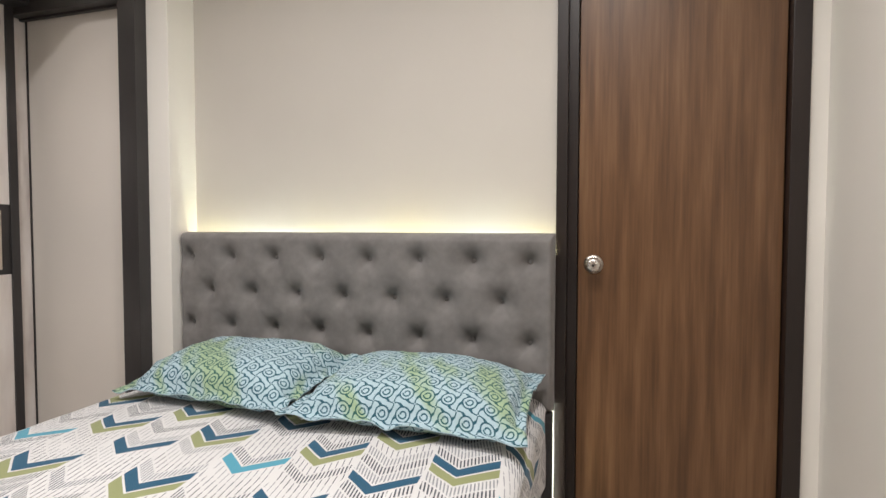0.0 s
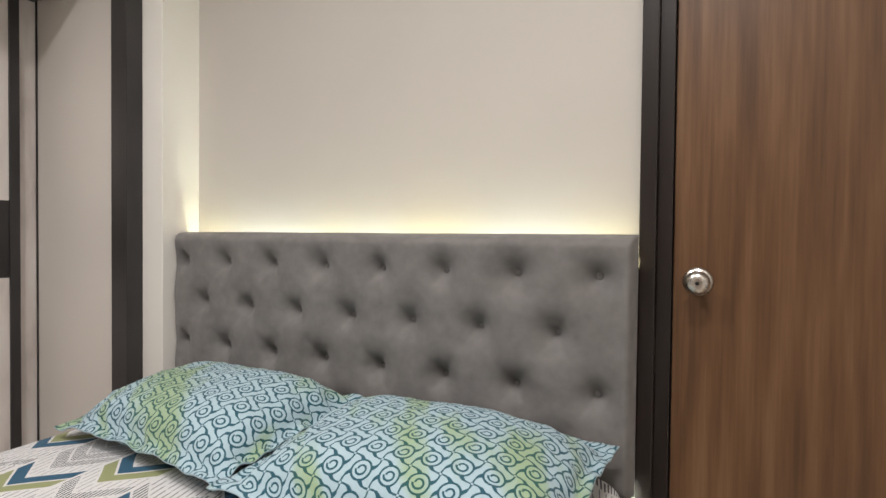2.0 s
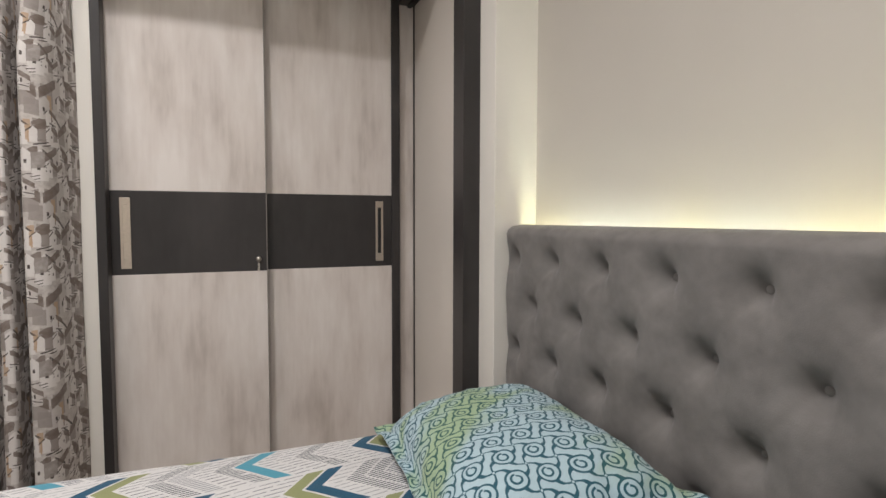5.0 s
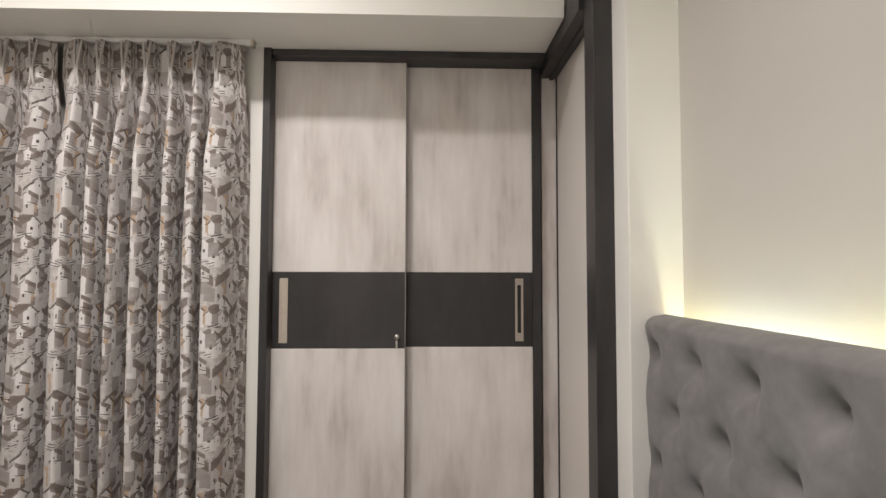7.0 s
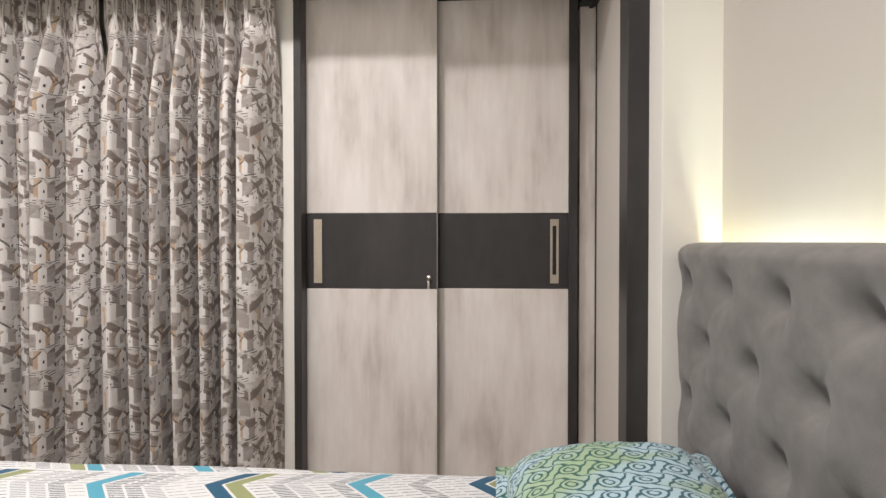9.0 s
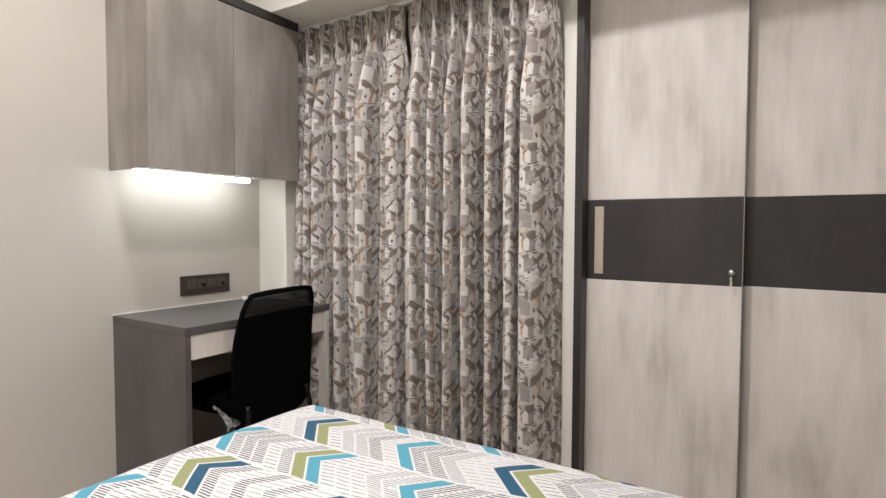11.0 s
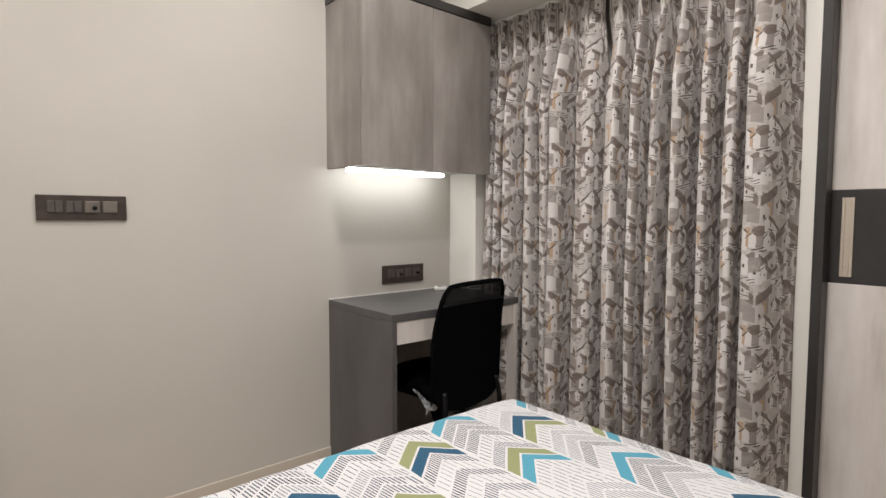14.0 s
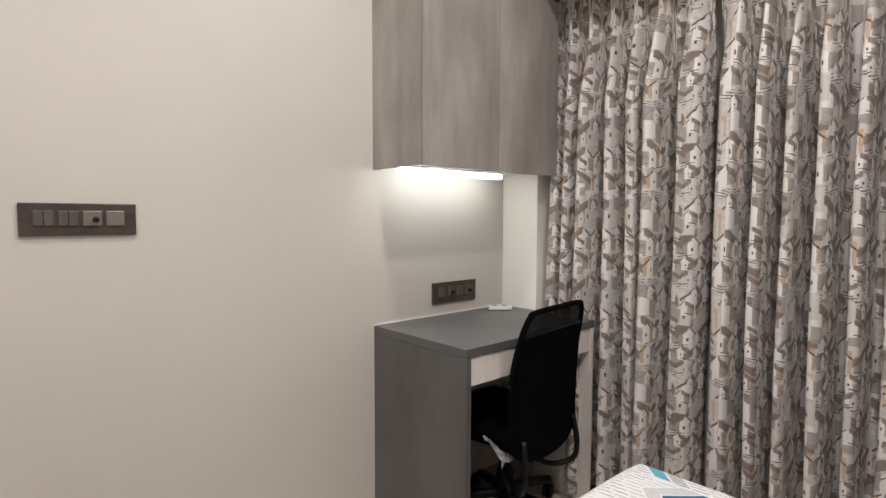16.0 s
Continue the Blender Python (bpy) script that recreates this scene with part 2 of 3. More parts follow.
def curtain_cloth():
    """A printed hill village: pale gabled walls, slanting taupe roofs, dark windows and dashes, tan uprights."""
    n = Nodes("village_print_curtain_cloth")
    u0, v0, _ = n.split(n.coords("UV"))
    warp = n.mul(n.sub(n.noise(n.vec(u0, v0), 38.0, 3), 0.5), 0.0055)
    u, v = n.add(u0, warp), n.sub(v0, warp)
    wash = n.noise(n.vec(u0, v0), 55.0, 4, 0.6)
    cover = n.minv(n.add(n.mul(wash, 0.9), 0.42), 1.0)
    col = [n.ramp(wash, [(0.36, (0.44, 0.402, 0.378)), (0.60, (0.60, 0.56, 0.53))])]

    def put_on(mask, tint, weight=1.0):
        col[0] = n.mix(n.mul(mask, n.minv(n.mul(cover, weight), 1.0)), col[0], tint)

    white, pale = (0.70, 0.665, 0.64), (0.55, 0.512, 0.487)
    grey, taupe = (0.30, 0.265, 0.245), (0.155, 0.118, 0.100)
    dark, tan = (0.050, 0.038, 0.034), (0.47, 0.325, 0.21)

    def houses(w, rows, cols, du, dv, seed, share):
        """One house to each cell; the cells' chances come round again every 0.315 m down and every few columns."""
        h = 0.315 / rows
        q = n.m("DIVIDE", n.add(v, dv), h)
        row = n.m("FLOORED_MODULO", n.floor(q), float(rows))
        p = n.m("DIVIDE", n.add(n.add(u, du), n.mul(n.white(n.vec(row, seed)), w * 2)), w)
        cell = n.vec(n.m("FLOORED_MODULO", n.floor(p), float(cols)), row, seed)
        chance, other = n.white(cell), n.white(n.add_vec(cell, 0.37))
        flip = n.sub(n.mul(n.more(other, 0.5), 2.0), 1.0)
        x = n.mul(n.mul(n.sub(n.fract(p), n.add(0.42, n.mul(chance, 0.16))), w), flip)
        y = n.mul(n.sub(n.fract(q), 0.5), h)

        there = n.less(n.white(n.add_vec(cell, 0.71)), share)

        def slab(cx, cy, a, b, shear=0.0):
            dx = n.sub(x, cx * w)
            return n.mul(n.less(n.absv(dx), a * w / 2), n.less(n.absv(n.sub(n.sub(y, cy * h), n.mul(dx, shear))), b * h / 2))

        def lay(mask, tint, weight=1.0):
            put_on(n.mul(mask, there), tint, weight)

        lay(n.mul(slab(0.20, -0.05, 0.50, 0.62, 0.15), n.more(chance, 0.3)), grey)
        lay(n.mul(slab(-0.36, 0.05, 0.24, 0.85), n.more(chance, 0.84)), tan)
        dx = n.absv(n.add(x, 0.14 * w))
        front = n.mul(n.mul(n.less(dx, 0.19 * w), n.more(y, -0.47 * h)), n.less(n.add(y, n.mul(dx, 0.9)), 0.42 * h))
        lay(front, n.mix(n.more(other, 0.35), pale, white), 1.4)
        lay(n.mul(slab(0.20, 0.22, 0.58, 0.30, -0.62), n.less(chance, 0.80)), taupe)
        lay(n.mul(slab(-0.34, 0.26, 0.30, 0.09, 0.85), n.more(other, 0.3)), dark)
        lay(n.mul(slab(-0.10, -0.10, 0.075, 0.15), n.less(other, 0.75)), dark, 1.2)
        lines = n.less(n.fract(n.mul(n.add(y, n.mul(x, 0.22)), 105.0)), 0.36)
        lay(n.mul(n.mul(slab(0.16, -0.38, 0.56, 0.24, 0.1), lines), n.less(chance, 0.42)), dark)

    houses(0.112, 3, 3, 0.0, 0.0, 1.0, 1.0)
    houses(0.088, 4, 4, 0.031, 0.024, 2.0, 0.72)
    houses(0.054, 6, 5, 0.013, 0.041, 3.0, 0.42)
    c = n.mix(n.mul(n.sub(1.0, n.noise(n.vec(u0, v0), 150.0, 2)), 0.22), col[0], (0.30, 0.265, 0.245))
    weave = n.noise(n.vec(u0, n.mul(v0, 3.0)), 500.0, 2)
    n.bump(weave, 0.25, 0.001)
    return n.set(c, 0.75, sheen=0.06, spec=0.25)


VELVET, SHEET, SCROLL, COLLAGE = velvet(), sheet_cloth(), pillow_cloth(), curtain_cloth()
BEDGREY = plain("dark_grey_upholstery", (0.035, 0.032, 0.033), 0.8, 0, 0.15, 60, 0.3)


# ---- building helpers ----
def boxes(*spans, bevel=0.0, segments=2):
    """One bmesh of boxes (x0, x1, y0, y1, z0, z1), each with its edges rounded."""
    bm = bmesh.new()
    for a in spans:
        x0, x1, y0, y1, z0, z1 = a
        res = bmesh.ops.create_cube(bm, size=1)
        bmesh.ops.transform(bm, verts=res["verts"], matrix=Matrix.LocRotScale(
            ((x0 + x1) / 2, (y0 + y1) / 2, (z0 + z1) / 2), None, (abs(x1 - x0), abs(y1 - y0), abs(z1 - z0))))
        if bevel:
            edges = list({e for v in res["verts"] for e in v.link_edges})
            bmesh.ops.bevel(bm, geom=edges, offset=bevel, segments=segments, affect="EDGES", profile=0.5)
    return bm


def turned(profile, steps=32):
    """A solid of revolution round z from (radius, z) pairs."""
    bm = bmesh.new()
    rings = [[bm.verts.new((r * math.cos(2 * math.pi * k / steps), r * math.sin(2 * math.pi * k / steps), z)) for k in range(steps)] for r, z in profile]
    for a, b in zip(rings, rings[1:]):
        for k in range(steps):
            bm.faces.new((a[k], a[(k + 1) % steps], b[(k + 1) % steps], b[k]))
    bm.faces.new(rings[-1])
    bm.faces.new(rings[0][::-1])
    for f in bm.faces:
        f.smooth = True
    return bm


def tube(points, r, steps=10):
    """A round bar along a polyline."""
    bm = bmesh.new()
    pts = [Vector(p) for p in points]
    rings = []
    for i, p in enumerate(pts):
        d = (pts[min(i + 1, len(pts) - 1)] - pts[max(i - 1, 0)]).normalized()
        q = d.to_track_quat("Z", "Y")
        rings.append([bm.verts.new(p + q @ Vector((r * math.cos(2 * math.pi * k / steps), r * math.sin(2 * math.pi * k / steps), 0))) for k in range(steps)])
    for a, b in zip(rings, rings[1:]):
        for k in range(steps):
            bm.faces.new((a[k], a[(k + 1) % steps], b[(k + 1) % steps], b[k])).smooth = True
    bm.faces.new(rings[-1])
    bm.faces.new(rings[0][::-1])
    return bm


def smooth_path(points, n=8):
    """Catmull-Rom through the points."""
    p = [Vector(q) for q in points]
    p = [2 * p[0] - p[1]] + p + [2 * p[-1] - p[-2]]
    out = []
    for i in range(1, len(p) - 2):
        for k in range(n):
            t = k / n
            a, b, c, d = p[i - 1:i + 3]
            out.append(0.5 * (2 * b + (c - a) * t + (2 * a - 5 * b + 4 * c - d) * t * t + (3 * b - a - 3 * c + d) * t ** 3))
    return out + [p[-2]]


def sheet_mesh(nu, nv, place, uv, smooth=True):
    """A grid surface: place(i, j) and uv(i, j) for i in 0..nu, j in 0..nv."""
    bm = bmesh.new()
    layer = bm.loops.layers.uv.new("UVMap")
    g = [[bm.verts.new(place(i, j)) for j in range(nv + 1)] for i in range(nu + 1)]
    for i in range(nu):
        for j in range(nv):
            f = bm.faces.new((g[i][j], g[i + 1][j], g[i + 1][j + 1], g[i][j + 1]))
            f.smooth = smooth
            for loop, (a, b) in zip(f.loops, ((i, j), (i + 1, j), (i + 1, j + 1), (i, j + 1))):
                loop[layer].uv = uv(a, b)
    return bm


def mesh_of(name, bm, material):
    me = bpy.data.meshes.new(name)
    bm.normal_update()
    bm.to_mesh(me)
    bm.free()
    me.materials.append(material)
    return me


def part(name, bm, material, parent=None, label=""):
    """Links a bmesh as one mesh object, under a thing or a part."""
    ob = new(name, mesh_of(name, bm, material))
    if parent is not None:
        ob.parent = parent
        up, q = Matrix(), parent
        while q is not None:
            up = q.matrix_parent_inverse @ q.matrix_basis @ up
            q = q.parent
        ob.matrix_parent_inverse = up.inverted()
    if label:
        tagged(ob, label)
    return ob


def thing(name, at, label, category, group=""):
    ob = new(name)
    ob.empty_display_size = 0.1
    ob.matrix_basis = pose(*at)
    return tagged(ob, label, category, group)


def structure(name, bm, material, label=""):
    return tagged(part(name, bm, material), label, kind="structure")


# ---- large structure ----
DW0, DW1, DTOP = -0.133, 0.633, 2.10      # north door, outside of its frame
SD0, SD1 = -0.281, 0.56                   # south door, outside of its frame
structure("wall_north", boxes((-2.62, DW0, Y1, Y1 + 0.12, 0, CEIL), (DW0, DW1, Y1, Y1 + 0.12, DTOP, CEIL)), WALL, "cream painted wall behind the bed")
structure("wall_north_end", boxes((DW1, X1 + 0.12, Y1, Y1 + 0.118, 0, CEIL)), WHITE, "white painted wall end beside the door")
structure("wall_south", boxes((-2.62, SD0, Y0 - 0.12, Y0, 0, CEIL), (SD0, SD1, Y0 - 0.12, Y0, DTOP, CEIL), (SD1, X1 + 0.12, Y0 - 0.12, Y0, 0, CEIL)), WALL, "cream painted wall with a switch plate")
structure("wall_east", boxes((X1, X1 + 0.12, Y0, Y1, 0, CEIL)), WHITE, "white painted wall")
structure("wall_west", boxes((X0 - 0.12, X0, Y0, 0.497, 0, CEIL), (-2.62, -2.5, 0.497, Y1, 0, CEIL)), WALL, "cream painted wall behind the curtains")
structure("wall_return", boxes((X0, -2.312, 0.40, 0.4965, 0, SOFFIT)), WHITE, "white painted wall strip beside the wardrobe")
structure("wall_pillar", boxes((X0, -2.197, Y0, -0.942, 0, SOFFIT), bevel=0.003), WHITE, "white painted pillar in the window corner")
structure("wall_nib", boxes((-1.785, -1.677, 1.677, Y1 + 0.05, 0, CEIL), bevel=0.002), WHITE, "white wall end beside the bed recess")
structure("floor", boxes((-2.62, X1 + 0.12, Y0 - 0.12, Y1 + 0.12, -0.10, -0.006)), GROUT, "beige tiled floor")
structure("ceiling", boxes((-2.62, X1 + 0.12, Y0 - 0.12, Y1 + 0.12, CEIL, CEIL + 0.1)), WHITE, "white ceiling")
structure("ceiling_soffit", boxes((-2.62, -2.03, Y0, 1.60, SOFFIT, CEIL)), WHITE, "dropped white ceiling band above curtains and wardrobe")
structure("ceiling_corner_band", boxes((-2.62, -1.786, 1.62, Y1, 2.15, CEIL)), WHITE, "white band above the corner unit")
structure("baseboard", boxes((-1.467, SD0, Y0, Y0 + 0.011, 0, 0.078), bevel=0.002), BASE, "beige tile skirting")
structure("baseboard_east", boxes((X1 - 0.011, X1, Y0 + 0.011, Y1 - 0.011, 0, 0.078), bevel=0.002), BASE, "beige tile skirting")


def door(name, x0, x1, face, into, label, knob_at):
    """A framed laminate door in a wall that faces along y. into: +1 or -1, the way into the wall."""
    root = tagged(thing(name, (x0, face, 0), label, "door"), kind="structure")
    f0, f1 = face - 0.022 * into, face + 0.09 * into
    y = sorted((f0, f1))
    part("door_frame", boxes((x0, x0 + 0.038, *y, 0, DTOP), (x1 - 0.052, x1, *y, 0, DTOP), (x0 + 0.038, x1 - 0.052, *y, DTOP - 0.05, DTOP), bevel=0.003), DARKBROWN, root, "dark brown moulded frame")
    s = sorted((face + 0.004 * into, face + 0.09 * into))
    part("door_stop", boxes((x0 + 0.038, x0 + 0.072, *s, 0, DTOP - 0.05), bevel=0.002), DARKBROWN, root)
    l = sorted((face + 0.018 * into, face + 0.055 * into))
    leaf = part("door_leaf", boxes((x0 + 0.075, x1 - 0.055, *l, 0.008, DTOP - 0.053), bevel=0.002), BROWNWOOD, root, "brown wood-grain laminate leaf")
    if knob_at:
        kx, kz = knob_at
        turn = Matrix.Translation((kx, l[0] if into > 0 else l[1], kz)) @ pose(0, 0, 0, 90 * into)
        bm = turned([(0.033, 0.0), (0.033, 0.003), (0.029, 0.007), (0.014, 0.009), (0.012, 0.026), (0.018, 0.032), (0.0255, 0.040), (0.027, 0.050), (0.0245, 0.060), (0.016, 0.0655), (0.008, 0.066)], 40)
        bmesh.ops.transform(bm, verts=bm.verts, matrix=turn)
        k = part("knob", bm, STEEL, leaf, "round brushed steel knob")
        # flat disc: the hole's darkness is only its black colour
        bm = turned([(0.0045, 0.066), (0.0045, 0.0668), (0.002, 0.067)], 20)
        bmesh.ops.transform(bm, verts=bm.verts, matrix=turn)
        part("keyhole", bm, RECESS_SHADE, leaf)
    return root


door("door_1", DW0, DW1, Y1, 1, "brown wood-grain door with dark frame, closed, beside the bed", (-0.005, 1.005))
door("door_2", SD0, SD1, Y0, -1, "brown wood-grain door with dark frame, closed, in the switch wall", (0.45, 1.0))

# ---- wardrobe ----
WY0, WY1, WF = 0.497, 1.594, -2.308       # sides and front of its frame
SPLIT = 1.05


def slide_handle(y, z0, z1, x, parent):
    """A long pull: a metal surround with a flat slot strip, black on one door for recess shade."""
    w = 0.033
    h = part("handle", boxes((x, x + 0.004, y - w / 2, y - w / 2 + 0.009, z0, z1), (x, x + 0.004, y + w / 2 - 0.009, y + w / 2, z0, z1),
                             (x, x + 0.004, y - w / 2 + 0.009, y + w / 2 - 0.009, z0, z0 + 0.034), (x, x + 0.004, y - w / 2 + 0.009, y + w / 2 - 0.009, z1 - 0.026, z1), bevel=0.001), CHAMPAGNE, parent, "champagne metal pull")
    # no real recess: its shade is the strip's colour, metal on the other door
    part("slot", boxes((x, x + 0.0015, y - w / 2 + 0.009, y + w / 2 - 0.009, z0 + 0.034, z1 - 0.026)), CHAMPAGNE if y < SPLIT else RECESS_SHADE, h)


def wardrobe():
    root = thing("wardrobe", (-2.45, 1.05, 0), "sliding two-door wardrobe in pale grey laminate with dark band", "wardrobe")
    part("frame_stile", boxes((-2.50, WF, WY0, 0.527, 0, SOFFIT), bevel=0.002), DARK, root, "dark grey upright")
    part("frame_stile", boxes((-2.50, -2.410, 1.562, WY1 + 0.003, 0, SOFFIT), bevel=0.002), DARK, root, "dark grey upright")
    part("frame_rail", boxes((-2.50, WF - 0.012, 0.527, 1.600, 2.074, SOFFIT), bevel=0.002), DARK, root, "dark grey top rail")
    part("plinth", boxes((-2.50, -2.40, 0.527, 1.562, 0, 0.07)), DARK, root, "dark plinth")
    for y0, y1, x in ((0.524, SPLIT, -2.372), (SPLIT - 0.02, 1.566, -2.418)):
        d = part("sliding_door", boxes((x - 0.022, x - 0.004, y0, y1, 0.06, 2.073)), DARK, root, "sliding door")
        part("door_panel", boxes((x - 0.004, x, y0, y1, 1.229, 2.072), bevel=0.0012), GREYWOOD, d, "pale grey streaked upper panel")
        part("door_panel", boxes((x - 0.004, x, y0, y1, 0.062, 0.929), bevel=0.0012), GREYWOOD, d, "pale grey streaked lower panel")
        part("door_band", boxes((x - 0.004, x - 0.0005, y0, y1, 0.9305, 1.2275), bevel=0.001), DARK, d, "dark grey band")
        part("edge_strip", boxes((x - 0.022, x + 0.001, (y1 - 0.003) if x > -2.4 else y0, y1 if x > -2.4 else y0 + 0.003, 0.06, 2.072)), GREYCAB, d)
        slide_handle(0.573 if x > -2.4 else 1.508, 0.951, 1.204, x, d)
        if x > -2.4:
            bm = turned([(0.011, 0.0), (0.011, 0.006), (0.009, 0.012), (0.0085, 0.013)], 20)
            bmesh.ops.transform(bm, verts=bm.verts, matrix=Matrix.Translation((x, 1.017, 0.975)) @ pose(0, 0, 0, 0, 90))
            lock = part("lock", bm, STEEL, d, "round steel lock")
            bm = boxes((x + 0.012, x + 0.026, 1.0158, 1.0182, 0.969, 0.976), (x + 0.021, x + 0.0235, 1.0125, 1.0205, 0.930, 0.962), bevel=0.0008)
            part("key", bm, STEEL, d, "small hanging key")
    part("top_track", boxes((-2.39, -2.33, 0.527, 1.562, 2.0735, 2.0755)), DARK, root)


wardrobe()


def corner_unit():
    root = thing("corner_unit", (-1.8, 1.64, 0), "cream corner cupboard panel in a dark grey frame", "cupboard")
    part("post", boxes((-1.872, -1.785, 1.620, Y1, 0, 2.15), bevel=0.002), DARK, root, "dark grey post")
    part("top_rail", boxes((-2.52, -1.872, 1.604, 1.70, 2.047, 2.15), bevel=0.002), DARK, root, "dark grey top rail")
    part("track", boxes((-2.45, -1.872, 1.645, 1.662, 2.038, 2.0468)), DARK, root)
    part("panel", boxes((-2.45, -1.8722, 1.676, 1.70, 0.0, 2.047)), CREAM, root, "cream panel")
    part("side_strip", boxes((-2.52, -2.4505, 1.610, 1.672, 0.0, 2.047), bevel=0.0015), GREYWOOD, root, "pale grey side strip")
    part("edge_trim", boxes((-2.4500, -2.442, 1.6725, 1.6755, 0.0, 2.047)), DARK, root)


corner_unit()

# ---- bed ----
BX0, BX1, BY0, BY1, BTOP = -1.605, -0.150, -0.150, 1.70, 0.555
HX0, HX1, HZ0, HZ1 = -1.676, -0.130, 0.495, 1.114
BUTTONS = [(-0.214 - 0.2035 * k, z) for z in (1.014, 0.731) for k in range(8)] + [(-0.314 - 0.2045 * k, z) for z in (0.871, 0.588) for k in range(7)]


def headboard_depth(x, z):
    """How far the padding stands out at (x, z)."""
    edge = min((x - HX0) * 1.7, (HX1 - x) * 1.7, HZ1 - z, z - HZ0)
    d = 0.060 * math.sqrt(max(0.0, 1 - max(0.0, 1 - edge / 0.032) ** 2)) if edge < 0.032 else 0.060
    near = sorted(((x - bx) ** 2 + (z - bz) ** 2, bx, bz) for bx, bz in BUTTONS)[:4]
    r = math.sqrt(near[0][0])
    hold = min(1.0, max(0.0, min(x - HX0, HX1 - x) - 0.004) / 0.030)
    d -= (0.024 * math.exp(-(r / 0.024) ** 1.8) + 0.025 * math.exp(-(r / 0.047) ** 2)) * hold
    _, ax, az = near[0]
    for _, bx, bz in near[1:]:
        lx, lz = bx - ax, bz - az
        n2 = lx * lx + lz * lz
        if abs(lz) < 0.05 or n2 > 0.045:
            continue
        t = max(0.0, min(1.0, ((x - ax) * lx + (z - az) * lz) / n2))
        s = math.hypot(x - ax - t * lx, z - az - t * lz)
        pull = 0.5 + 0.5 * noise.noise((ax * 9 + bx * 4, az * 9 + bz * 4, 2.0))
        d -= (0.0015 + 0.0065 * pull ** 2) * math.exp(-(s / 0.008) ** 2) * (0.1 + 0.9 * abs(2 * t - 1))
    return d + 0.0042 * noise.noise((x * 8, z * 8, 1.0)) + 0.0012 * noise.noise((x * 26, z * 26, 4.0))


def headboard(parent):
    nx, nz = 300, 124
    back = 1.772
    bm = sheet_mesh(nx, nz, lambda i, j: (HX0 + (HX1 - HX0) * i / nx, back - headboard_depth(HX0 + (HX1 - HX0) * i / nx, HZ0 + (HZ1 - HZ0) * j / nz), HZ0 + (HZ1 - HZ0) * j / nz), lambda i, j: (i / nx, j / nz))
    pad = part("headboard", bm, VELVET, parent, "grey velvet headboard with deep button tufting")
    part("headboard_back", boxes((HX0 + 0.002, HX1 - 0.002, back - 0.004, back + 0.004, HZ0 + 0.002, HZ1 - 0.002)), BEDGREY, pad)
    mesh = None
    for bx, bz in BUTTONS:
        if mesh is None:
            b = turned([(0.0095, -0.006), (0.0105, 0.0), (0.0092, 0.0035), (0.006, 0.0058), (0.0015, 0.0066)], 16)
            bmesh.ops.transform(b, verts=b.verts, matrix=pose(0, 0, 0, 90))
            mesh = mesh_of("button", b, VELVET)
        ob = new("button", mesh)
        ob.parent = pad
        ob.location = (bx, back - headboard_depth(bx, bz) - 0.004, bz)
    return pad


def bed():
    root = thing("bed", (-0.9, 0.8, 0), "double bed with tufted grey velvet headboard and dark base", "bed")
    headboard(root)
    part("bed_base", boxes((BX0 + 0.03, BX1 - 0.022, BY0 + 0.03, 1.735, 0.04, 0.30), bevel=0.012), BEDGREY, root, "dark grey upholstered base")
    part("head_post", boxes((-0.178, -0.134, 1.715, 1.768, 0.0, HZ0), bevel=0.006), BEDGREY, root)
    part("head_post", boxes((-1.668, -1.624, 1.715, 1.768, 0.0, HZ0), bevel=0.006), BEDGREY, root)
    for x in (BX0 + 0.08, BX1 - 0.10):
        for y in (BY0 + 0.1, 1.6):
            part("leg", boxes((x - 0.025, x + 0.025, y - 0.025, y + 0.025, 0.0, 0.042), bevel=0.004), BEDGREY, root)
    return root


bed()
tagged(part("mattress", boxes((BX0 + 0.02, BX1 - 0.02, BY0 + 0.02, BY1 - 0.005, 0.30, BTOP - 0.02), bevel=0.04, segments=4), WHITEPLASTIC), "white mattress on the bed base, covered by the sheet", "mattress")


def sheet_profile(s, lo, hi, r):
    """Run of the cloth over a rounded edge: s is the length along it, from lo to hi on top."""
    for end, sign in ((lo, -1), (hi, 1)):
        k = (s - end) * sign + r
        if k > 0:
            if k < r * math.pi / 2:
                return end - sign * r + sign * r * math.sin(k / r), r * (1 - math.cos(k / r))
            return end, r + k - r * math.pi / 2
    return s, 0.0


